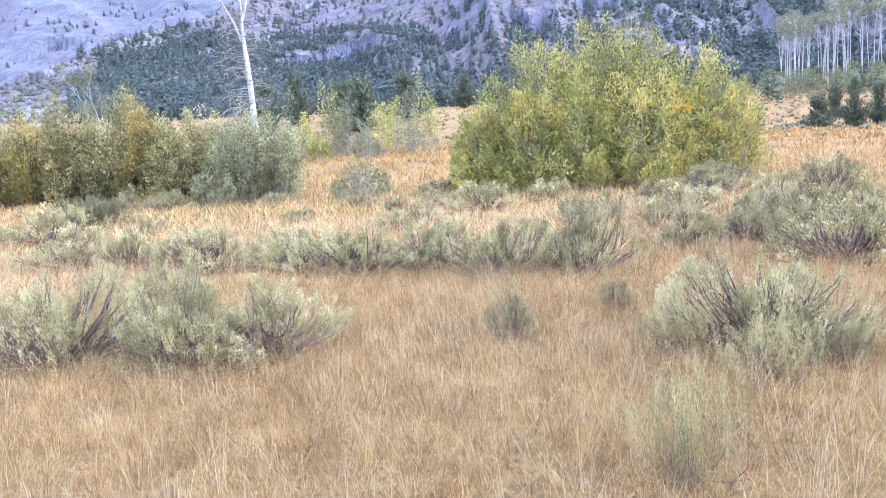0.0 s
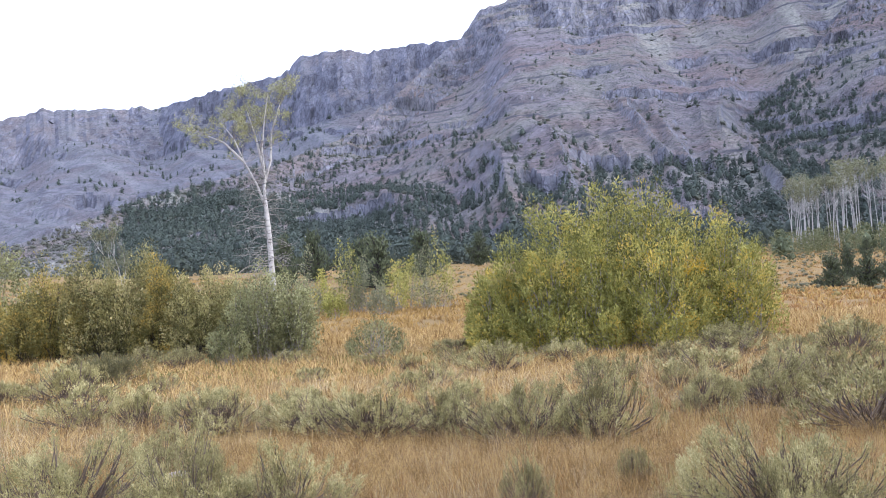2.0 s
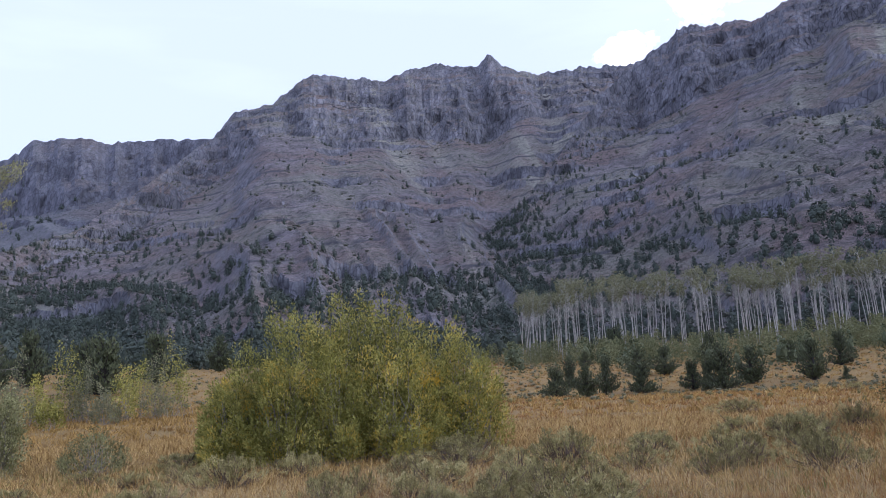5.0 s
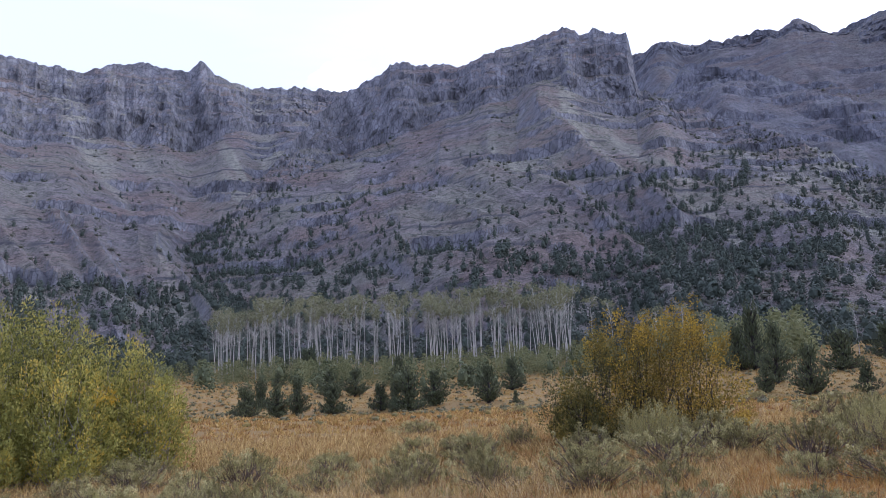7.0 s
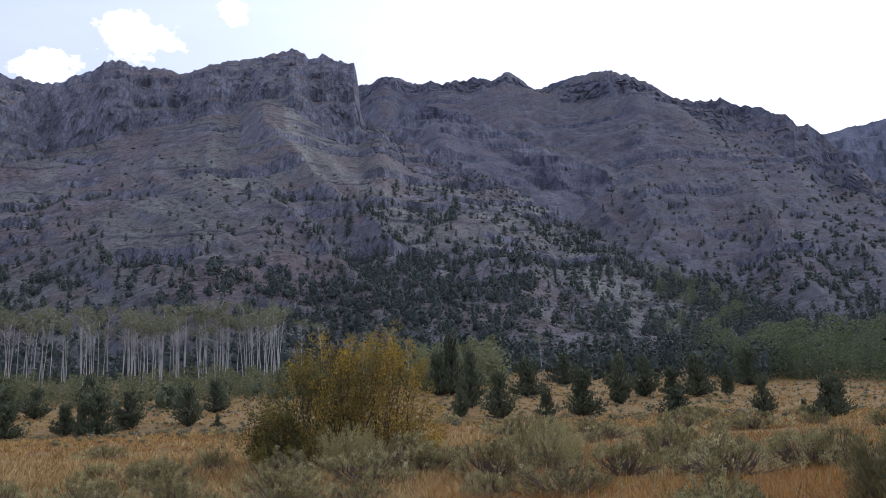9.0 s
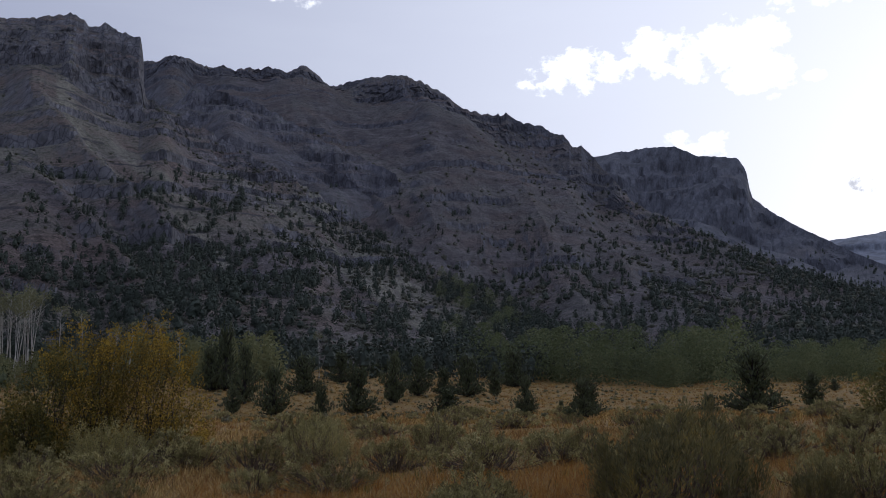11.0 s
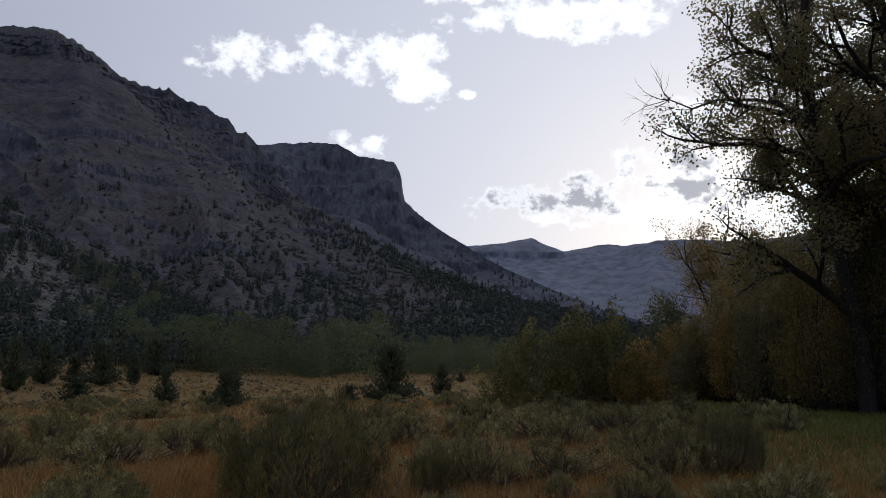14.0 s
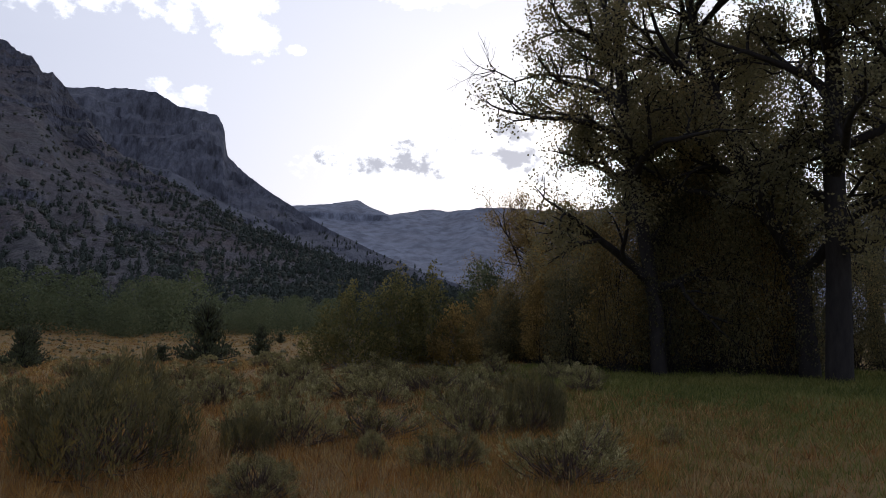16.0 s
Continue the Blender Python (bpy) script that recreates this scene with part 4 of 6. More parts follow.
def crown_template(seed, n, tall, wide, leaf=0.25, ragged=0.35, heart=0.72, core=0.35, loose=0.35):
    """A coarse crown, one metre high, of crossing sprays, for trees far away."""
    rng = np.random.default_rng(seed)
    b = Builder()
    z = rng.random(n) ** 1.1
    a = rng.uniform(0, 2 * np.pi, n)
    w = wide * np.clip(np.sin(np.pi * (0.12 + 0.86 * z)) ** 0.7, 0.08, 1) * (1 - tall * z) * rng.uniform(1 - ragged, 1 + ragged * 0.5, n) * (core + (1 - core) * rng.random(n) ** 0.5)
    at = np.stack([np.cos(a) * w, np.sin(a) * w, z * 0.9], -1)
    # a solid heart, so that the crown is dense
    bm = bmesh.new()
    bmesh.ops.create_icosphere(bm, subdivisions=1, radius=1)
    for v in bm.verts:
        zz = 0.5 + 0.42 * v.co.z * min(1, heart * 1.4)
        ww = wide * heart * (1 - tall * zz) * rng.uniform(0.8, 1.1)
        v.co = (v.co.x * ww, v.co.y * ww, zz * 0.86)
    bm.verts.index_update()
    b.add([tuple(v.co) for v in bm.verts], [[v.index for v in f.verts] + [f.verts[0].index] for f in bm.faces])
    bm.free()
    b.f = [f[:3] for f in b.f]
    face = np.stack([np.cos(a), np.sin(a), 1.6 * z - 0.5], -1) + rng.normal(size=(n, 3)) * loose
    face /= np.linalg.norm(face, axis=1)[:, None]
    up = np.cross(face, rng.normal(size=(n, 3)))
    up /= np.linalg.norm(up, axis=1)[:, None] + 1e-9
    side, size = np.cross(face, up), (leaf * rng.uniform(0.6, 1.25, n))[:, None]
    b.add(np.stack([at - up * size * 0.5, at + side * size * 0.36, at + up * size * 0.6, at - side * size * 0.36], 1).reshape(-1, 3), np.arange(4 * n).reshape(-1, 4))
    return np.concatenate(b.v), b.f


def wood_of(name, spots, templates, heights, mat, label, category, seed):
    """Many far trees as one object: spots is an array of places."""
    rng = np.random.default_rng(seed)
    vs, fs, n = [], [], 0
    for p, h in zip(spots, heights):
        v, f = templates[rng.integers(len(templates))]
        a = rng.uniform(0, 2 * np.pi)
        c, s = math.cos(a), math.sin(a)
        fat = rng.uniform(0.8, 1.25)
        w = np.stack([(v[:, 0] * c - v[:, 1] * s) * fat, (v[:, 0] * s + v[:, 1] * c) * fat, v[:, 2]], -1) * h + p - np.array([0, 0, 0.05 * h])
        vs.append(w)
        fs.extend([[i + n for i in q] for q in f])
        n += len(v)
    ob = new(name, mesh_from(name, np.concatenate(vs), fs))
    ob.data.materials.append(MAT[mat])
    return tagged(ob, label, category, "", "stuff")


# ---- woods on the slopes ----
FAR_TREES = [crown_template(s, 54, 0.66 if s % 2 else 0.42, 0.40 if s % 2 else 0.46, 0.14, 0.45, 0.52, 0.4, 0.7) for s in range(8)]
NEAR_TREES = [crown_template(20 + s, 120, 0.7 if s % 2 else 0.45, 0.38 if s % 2 else 0.44, 0.10, 0.45, 0.48, 0.4, 0.8) for s in range(8)]
BROAD_TREES = [crown_template(40 + s, 260, 0.3, 0.42, 0.07, 0.6, 0.12, 0.2, 1.5) for s in range(6)]
STAND_TREES = [crown_template(80 + s, 1200, 0.15, 0.46, 0.036, 0.7, 0.03, 0.3, 1.5) for s in range(5)]
SCRUB = [crown_template(60 + s, 16, 0.1, 0.8, 0.3, 0.4, 0.55, 0.6) for s in range(5)]


def scatter(side, count, seed, low, high, az_range, density=0.0, scale=0.02):
    """Places on a mountainside between two elevations, in clumps."""
    X, Y, Z, az, u = SIDE[side]
    rng = np.random.default_rng(seed)
    el = np.degrees(np.arctan2(Z - 1.5, np.hypot(X, Y)))
    n = 260000
    i, j = rng.integers(0, X.shape[0] - 1, n), rng.integers(0, X.shape[1] - 1, n)
    e = el[i, j]
    t = (e - low) / (high - low)
    # thinner with height, in patches
    ok = (az[i] > az_range[0]) & (az[i] < az_range[1]) & (e > low) & (e < high)
    ok &= fbm(X[i, j] * scale, Y[i, j] * scale, seed, 4) * 0.75 + density - 1.0 * t + rng.normal(size=n) * 0.34 > 0
    i, j = i[ok][:count], j[ok][:count]
    w = rng.random(len(i))
    got = np.stack([X[i, j] * w + X[i + 1, j + 1] * (1 - w), Y[i, j] * w + Y[i + 1, j + 1] * (1 - w), np.minimum(Z[i, j], Z[i + 1, j + 1])], -1)
    return np.array(got)


def slope_wood(name, side, count, seed, low, high, az_range, tall, density=0.35, mat="slope_tree", templates=FAR_TREES, label="dark junipers scattered over the scree slope", scale=0.02):
    spots = scatter(side, count, seed, low, high, az_range, density, scale)
    if len(spots):
        rng = np.random.default_rng(seed + 1)
        wood_of(name, spots, templates, rng.uniform(*tall, len(spots)) * (0.7 + 0.3 * rng.random(len(spots))), mat, label, "juniper wood", seed)


slope_wood("juniper_wood", "left", 1400, 201, -1, 10, (-24, 24), (3.4, 7), 0.55, templates=NEAR_TREES, scale=0.014)
slope_wood("shrub_wood", "left", 2600, 231, 1, 17, (-33, 30), (1.2, 3.0), 0.75, "scrub", SCRUB, "low grey shrubs dotted over the scree slope", 0.03)
slope_wood("shrub_wood", "middle", 2400, 232, 2, 18, (13, 78), (1.2, 2.8), 0.75, "scrub", SCRUB, "low grey shrubs dotted over the scree slope", 0.03)
slope_wood("shrub_wood", "right", 2000, 233, 1, 17, (58, 110), (2, 4), 0.7, "scrub", SCRUB, "low grey shrubs dotted over the scree slope", 0.02)
slope_wood("juniper_wood", "left", 2500, 234, 1, 6.2, (-22, 26), (3.2, 7), 0.95, scale=0.02)
slope_wood("juniper_wood", "middle", 1500, 235, 0, 8.5, (13, 62), (3.2, 7), 0.95, scale=0.02)
slope_wood("juniper_wood", "right", 1500, 236, -1, 11, (74, 111), (3.4, 7), 1.0, scale=0.02)
slope_wood("juniper_wood", "left", 500, 202, 5, 18, (-20, 30), (2.5, 5), 0.2)
slope_wood("juniper_wood", "middle", 1300, 203, 1, 13.5, (13, 57), (3.4, 7), 0.55, templates=NEAR_TREES, scale=0.014)
slope_wood("juniper_wood", "middle", 800, 221, 1, 12, (44, 82), (3.4, 7), 0.6, templates=NEAR_TREES)
slope_wood("juniper_wood", "middle", 500, 204, 7, 17, (20, 70), (2.5, 5), 0.2)
slope_wood("juniper_wood", "right", 1500, 205, -1, 13, (66, 110), (3.6, 7.5), 0.7, scale=0.014)
slope_wood("juniper_wood", "right", 240, 206, 6, 16, (60, 92), (3, 6), 0.1)
slope_wood("juniper_wood", "spur", 120, 207, 6, 15, (55, 78), (3, 6), 0.2)
slope_wood("juniper_wood", "mesa", 700, 208, 2, 12, (86, 110), (5, 10), 0.5)
slope_wood("juniper_wood", "far_left", 700, 209, 2, 14, (-36, -2), (4, 9), 0.35)


def foot_wood(name, rows, count, seed, tall, mat, templates, label, category):
    """Trees on the flat at the mountain's foot: rows of azimuth range and distance range."""
    rng = np.random.default_rng(seed)
    spots = []
    for k in range(count):
        a0, a1, r0, r1 = rows[k % len(rows)]
        x, y, z = polar(rng.uniform(a0, a1), rng.uniform(r0, r1))
        spots.append((x, y, z))
    wood_of(name, np.array(spots), templates, rng.uniform(*tall, count), mat, label, category, seed)


foot_wood("juniper_wood", [(-24, -14, 160, 200), (-14, 8, 150, 190), (-12, 8, 150, 190), (4, 20, 140, 185), (4, 20, 140, 185)], 380, 211, (3, 7), "slope_tree", NEAR_TREES, "dense juniper belt along the mountain's foot", "juniper wood")
foot_wood("juniper_wood", [(17, 48, 158, 190), (17, 48, 158, 190), (48, 72, 130, 165), (62, 80, 120, 150)], 200, 212, (3, 7), "slope_tree", NEAR_TREES, "juniper belt behind the aspen grove", "juniper wood")
foot_wood("aspen_thicket", [(18, 48, 126, 148), (43, 57, 118, 140), (20, 48, 122, 130)], 300, 213, (1.6, 4.2), "aspen_young", BROAD_TREES, "grey-green young aspens round the white trunks", "aspen thicket")
foot_wood("aspen_thicket", [(20.5, 47, 108, 124), (26, 44, 112, 124), (17, 30, 118, 130)], 170, 222, (1.2, 4.0), "aspen_young", BROAD_TREES, "pale green young aspens before the white trunks", "aspen thicket")
foot_wood("juniper_wood", [(19, 48, 100, 124), (24, 46, 96, 118)], 46, 223, (1.8, 4.2), "juniper", NEAR_TREES, "dark junipers among the young aspens", "juniper wood")
foot_wood("aspen_thicket", [(50, 60, 115, 150)], 60, 214, (3, 8), "aspen_young", BROAD_TREES, "tall young aspens beside the grove", "aspen thicket")
foot_wood("cottonwood_stand", [(73, 83, 125, 175), (76, 90, 120, 165), (80, 90, 112, 150)], 70, 215, (3, 10.5), "stand", STAND_TREES, "rounded green cottonwoods along a side stream", "tree stand")
foot_wood("cottonwood_stand", [(91, 99, 125, 165)], 60, 216, (4, 7), "stand", STAND_TREES, "low dark green grove at the mountain's foot", "tree stand")
foot_wood("juniper_wood", [(68, 92, 135, 180), (92, 112, 150, 190)], 220, 217, (4, 7), "slope_tree", NEAR_TREES, "dark junipers at the mountain's foot", "juniper wood")
slope_wood("cottonwood_stand", "middle", 30, 218, 3, 9, (70, 77), (5, 8), 2.0, "stand", STAND_TREES, "green trees up a gully")


foot_wood("sage_scrub", [(-32, 112, 45, 150), (-32, 112, 60, 120), (15, 75, 70, 135)], 2600, 219, (0.22, 0.5), "sage_far", SCRUB, "low grey sagebrush dotting the far meadow", "sagebrush")
foot_wood("rabbitbrush_scrub", [(15, 100, 40, 120)], 300, 220, (0.25, 0.5), "rabbitbrush", SCRUB, "low yellowish rabbitbrush on the far meadow", "rabbitbrush")


# ---- aspen grove ----
def aspen_meshes(name, seed, crown=0.30, leaves=140):
    """A slim aspen, one metre high: bare white trunk and a small crown at the top."""
    rng = np.random.default_rng(seed)
    wood, leaf_b = Builder(), Builder()
    bend = rng.normal(size=2) * 0.03
    s = np.linspace(0, 1, 9)
    pts = np.stack([bend[0] * s**2 + 0.006 * np.sin(5 * s + seed), bend[1] * s**2 + 0.006 * np.cos(4 * s + seed), s * 0.96 - 0.01], -1)
    wood.tube(pts, np.linspace(0.0075, 0.0022, 9), 5)
    tips = []
    for k in range(30):
        z = rng.uniform(0.55, 0.98)
        j = np.array([np.interp(z, s, pts[:, 0]), np.interp(z, s, pts[:, 1]), z * 0.96])
        a = rng.uniform(0, 2 * np.pi)
        d = np.array([math.cos(a), math.sin(a), 0.9]) * rng.uniform(0.03, 0.09)
        wood.tube([j, j + d * 0.6, j + d + np.array([0, 0, 0.01])], [0.003, 0.002, 0.001], 3)
        if z > 0.77 + 0.12 * rng.random():
            tips.append(j + d)
    leaf_puffs(rng, leaf_b, tips, 0.05, max(1, leaves // max(1, len(tips))), (0.026, 0.022), 1.1)
    return wood.mesh(name + "_trunk", True), leaf_b.mesh(name + "_crown")


ASPENS = [aspen_meshes("aspen", 300 + k) for k in range(6)]


def grove():
    rng = np.random.default_rng(42)
    for k in range(160):
        a = rng.uniform(20.9, 45.2)
        if k < 26:
            a = rng.choice([25, 28.5, 33, 36, 37.5, 41.5, 43.6]) + rng.normal() * 0.8
        r = rng.uniform(126, 152)
        h = (9.0 + 2.6 * (r - 126) / 26) * rng.uniform(0.88, 1.08) * (0.98 if a < 24 else 1.13)
        ob = thing("aspen_tree", polar(a, r), "slim white-barked aspen with a thin pale green top", "aspen", "aspen grove", rng.uniform(0, 360))
        ob.matrix_basis = ob.matrix_basis @ pose(0, 0, 0, rng.normal() * 1.8, rng.normal() * 1.8, 0)
        m = ASPENS[k % 6]
        fat = rng.uniform(0.85, 1.25)
        ob.scale = (h * fat, h * fat, h)
        part("trunk", m[0], MAT["white_bark"], ob, "white bark")
        part("crown", m[1], MAT["aspen_leaf"], ob)
    for a, r, h in ((49.6, 118, 7.5), (50.6, 122, 8), (52.4, 116, 8), (53.6, 120, 7), (46.5, 130, 10), (47.8, 132, 9.5), (62.5, 122, 6.5)):
        ob = thing("aspen_tree", polar(a, r), "lone white aspen at the edge of the grove", "aspen", "aspen grove", rng.uniform(0, 360))
        m = ASPENS[int(a) % 6]
        ob.scale = (h * 1.2, h * 1.2, h)
        part("trunk", m[0], MAT["white_bark"], ob, "white bark")
        part("crown", m[1], MAT["aspen_leaf"], ob)


grove()


# ---- junipers on the meadow ----
JUNIPERS = [juniper_meshes("juniper", 400 + k, 1900, 0.065, 0.40 + 0.05 * (k % 3), 130) for k in range(5)]
# azimuth, distance, width and height
MEADOW_JUNIPERS = [
    (57.1, 78.0, 1.7, 2.0), (59.7, 75.5, 2.5, 3.4), (62.8, 75.8, 1.5, 2.0), (65.2, 75.2, 2.8, 3.5), (61.6, 95.3, 3.1, 3.5), (67.6, 84.7, 2.6, 4.0), (69.2, 91.9, 2.6, 3.4), (71.1, 74.9, 2.5, 1.8),
    (70.9, 94.1, 1.9, 2.5), (72.5, 92.1, 2.8, 3.7), (74.3, 94.8, 1.8, 2.9), (76.5, 48.3, 1.1, 1.8), (78.8, 58.4, 0.5, 0.8), (80.3, 42.7, 1.3, 1.6), (66.3, 127.3, 1.5, 1.7), (67.1, 43.1, 0.4, 0.4),
]
MEADOW_JUNIPERS += [
    (57.8, 85.0, 2.3, 4.6), (56.5, 102.3, 2.7, 6.2), (80.6, 48.3, 1.6, 1.6), (90.9, 57.9, 2.7, 3.3), (94.2, 79.7, 2.1, 2.4), (95.4, 102.2, 1.0, 1.0), (88.1, 60.2, 1.1, 1.0), (23.4, 65.5, 1.8, 2.0),
    (24.3, 80.6, 1.6, 2.2), (25.4, 65.6, 2.0, 2.0), (26.7, 75.2, 1.7, 2.6), (25.4, 109.7, 1.2, 1.6), (27.4, 125.1, 3.4, 3.8), (29.0, 75.4, 2.0, 2.3), (28.8, 90.2, 2.7, 2.4), (30.5, 91.0, 2.3, 2.4),
]
MEADOW_JUNIPERS += [
    (32.2, 77.3, 1.7, 2.1), (33.2, 75.9, 1.5, 2.3), (34.1, 75.3, 2.5, 3.0), (35.8, 79.7, 2.7, 2.7), (39.4, 79.4, 2.2, 2.9), (41.0, 92.2, 1.9, 2.8), (41.2, 77.8, 0.6, 1.0), (38.1, 102.2, 2.1, 2.1),
    (1.2, 140, 4, 4.6), (2.8, 160, 3.6, 4.2), (-5.8, 87, 4, 4.7), (-2.7, 104, 4.2, 4.9), (-6.8, 92, 3.4, 4.4), (-12, 95, 3.6, 5), (-10, 110, 3.8, 5.4), (64, 112, 2.6, 3.4),
]
MEADOW_JUNIPERS += [
    (55.6, 102, 3, 4.4), (75.6, 112, 3, 4), (33.4, 108, 2.4, 3),
]


def meadow_junipers():
    rng = np.random.default_rng(5)
    for k, (a, r, w, h) in enumerate(MEADOW_JUNIPERS):
        word = "low rounded" if h < 2 else "bushy" if w > 0.9 * h else "pointed"
        ob = thing("juniper_tree", polar(a, r), f"{word} dark green juniper standing on the dry meadow", "juniper", "junipers on the meadow", rng.uniform(0, 360))
        ob.scale = (w * 2.0, w * 2.0, h * 1.2)
        m = JUNIPERS[k % 5]
        part("trunk", m[0], MAT["shade_dark_bark"], ob)
        part("crown", m[1], MAT["juniper"], ob)


meadow_junipers()


# ---- willows ----
def big_willow():
    """The large round willow: several domes of stems from one root."""
    x, y, z = polar(9.9, 18.6)
    ob = thing("willow_bush", (x, y, z), "large rounded yellow-green willow bush with golden patches", "willow", "willows", 0)
    rng = np.random.default_rng(11)
    side = np.array([math.cos(radians(9.9)), -math.sin(radians(9.9))])
    ahead = np.array([math.sin(radians(9.9)), math.cos(radians(9.9))])
    for k, (sx, sy, w, h) in enumerate([(-1.9, 0, 2.6, 2.8), (-1.0, 0.3, 3.0, 3.85), (-0.1, 0.4, 2.6, 3.7), (0.9, 0.3, 2.6, 3.4), (1.75, 0.2, 2.3, 2.9), (2.4, 0, 2.0, 2.35), (-1.3, -0.7, 2.3, 2.1), (0.9, -0.6, 2.3, 2.3), (-2.5, -0.3, 1.7, 1.8), (-0.3, -0.8, 2.0, 2.2)]):
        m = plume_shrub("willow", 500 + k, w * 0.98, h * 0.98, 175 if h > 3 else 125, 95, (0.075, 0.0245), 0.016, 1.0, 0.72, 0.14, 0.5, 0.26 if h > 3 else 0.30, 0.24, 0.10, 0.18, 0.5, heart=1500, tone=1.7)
        off = side * sx + ahead * sy
        for nm, me, mt in (("woody_base", m[0], "grey_bark"), ("foliage", m[1], "willow")):
            p = part(nm, me, MAT[mt], ob)
            p.location = (off[0], off[1], 0)
    for sx, zz in ((1.75, 1.62), (-1.75, 1.15)):
        b = Builder()
        off = side * sx - ahead * 0.75
        leaf_puffs(rng, b, rng.normal(size=(14, 3)) * 0.13 + np.array([off[0], off[1], zz]), 0.12, 14, (0.08, 0.022))
        part("yellow_spray", b.mesh("yellow_spray"), MAT["gold_spot"], ob, "yellow autumn leaves")


big_willow()


def bush(name, az, r, w, h, seed, mats, label, category, stems=110, per=60, leaf=(0.08, 0.045), twig=0.012, group="willows", depth=1.0, edge=0.75, lumps=0.18, skirt=0.4, long=0.32, fat=0.24, low=0.15, base=0.14, flare=0.6):
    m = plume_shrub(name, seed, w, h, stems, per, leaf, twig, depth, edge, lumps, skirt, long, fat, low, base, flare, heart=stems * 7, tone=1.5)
    return place_shrub(name, m, polar(az, r), (1, 1, 1), 0, mats, label, category, group)


def clumped_willow(az, r, w, h, seed, mat, label, clumps=8, stems=60, per=80, leaf=(0.065, 0.030), bark="shade_dark_bark"):
    """A willow of several fanning clumps: bare dark stems below, leafy domes of different height above."""
    rng = np.random.default_rng(seed)
    ob = thing("willow_bush", polar(az, r), label, "willow", "willows", 0)
    ob.rotation_euler = (0, 0, radians(-az))
    for k in range(clumps):
        q = (k + 0.5) / clumps * 2 - 1
        x, y = q * w * 0.40 + rng.normal() * 0.06, rng.uniform(-0.3, 0.3) * w * 0.5
        hh = 1.33 * h * (1 - 0.3 * q * q) * rng.uniform(0.6, 1.0) * (0.75 if y < -0.08 * w else 1)
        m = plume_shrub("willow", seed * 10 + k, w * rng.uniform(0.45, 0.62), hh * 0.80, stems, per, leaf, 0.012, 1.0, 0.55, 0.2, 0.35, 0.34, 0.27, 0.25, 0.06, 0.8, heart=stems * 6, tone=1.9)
        for nm, me, mt in (("stem_clump", m[0], bark), ("foliage", m[1], mat)):
            p = part(nm, me, MAT[mt], ob)
            p.location = (x, y, 0)
    return ob


clumped_willow(-28.8, 25.5, 2.8, 2.4, 520, "willow_dull", "olive willow bush at the end of the thicket", 6)
clumped_willow(-25.8, 25.0, 3.0, 2.7, 521, "willow_dull", "olive-brown willow bush turning yellow")
clumped_willow(-22.6, 24.6, 2.7, 3.35, 522, "willow_pale", "tall olive willow bush with pale feathery tops")
clumped_willow(-19.6, 24.0, 2.2, 2.85, 523, "willow_dull", "yellowing willow bush with dark bare stems", 6)
clumped_willow(-17.0, 23.4, 2.0, 2.75, 524, "willow_pale", "pale yellow-green willow bush with arching stems", 6)
clumped_willow(-13.3, 20.0, 2.3, 2.5, 525, "willow_grey", "grey-green willow bush with many thin stems", 8, 52, 76, (0.06, 0.026), "grey_bark")
bush("willow_bush", -32, 26.5, 3.4, 2.6, 526, ("shade_dark_bark", "willow_dull"), "broad olive willow bush", "willow", 150)
bush("willow_bush", -6.2, 18.9, 1.5, 1.0, 527, ("grey_bark", "willow_grey"), "small grey-green willow in tall grass", "willow", 80, 46, (0.05, 0.018))
bush("willow_bush", -29.5, 44, 4.5, 4.2, 528, ("grey_bark", "willow_grey"), "grey-green willow behind the thicket", "willow", 130, 60, (0.13, 0.06))
bush("golden_bush", 47.6, 19.3, 2.6, 2.25, 530, ("shade_dark_bark", "gold_dark"), "dark olive bush with bare lower stems", "willow", 140, 84, (0.045, 0.030), group="golden bushes", low=0.12, edge=0.65, long=0.24, fat=0.32)
bush("golden_bush", 50.2, 19.4, 2.9, 2.75, 531, ("shade_dark_bark", "gold"), "golden-leaved bush above pale sagebrush", "willow", 170, 84, (0.045, 0.030), group="golden bushes", low=0.22, edge=0.65, long=0.24, fat=0.32)
bush("golden_bush", 52.9, 19.6, 2.5, 2.55, 532, ("shade_dark_bark", "gold"), "golden-yellow bush with thin branches", "willow", 150, 84, (0.045, 0.030), group="golden bushes", low=0.22, edge=0.65, long=0.24, fat=0.32)
bush("golden_bush", 45.9, 19.0, 1.5, 1.3, 533, ("shade_dark_bark", "gold_dark"), "low olive bush at the foot of the golden one", "willow", 70, 60, (0.05, 0.036), group="golden bushes")
# dusky bushes before the cottonwoods
bush("cottonwood_sapling", 100.4, 30.5, 3.4, 2.9, 534, ("grey_bark", "sapling"), "dark green thicket of cottonwood saplings", "sapling", 110, 60, (0.09, 0.07), group="saplings", long=0.4)
bush("cottonwood_sapling", 103.4, 31, 2.8, 3.4, 535, ("grey_bark", "sapling"), "upright dark cottonwood saplings", "sapling", 100, 60, (0.09, 0.07), group="saplings", long=0.4)
bush("cottonwood_sapling", 105.8, 31, 2.6, 3.4, 536, ("grey_bark", "sapling"), "upright dark cottonwood saplings", "sapling", 100, 60, (0.09, 0.07), group="saplings", long=0.4)
bush("cottonwood_sapling", 107.3, 30, 2.0, 2.1, 537, ("grey_bark", "cottonwood_gold"), "low cottonwood saplings turning yellow", "sapling", 70, 60, (0.08, 0.06), group="saplings", long=0.4)


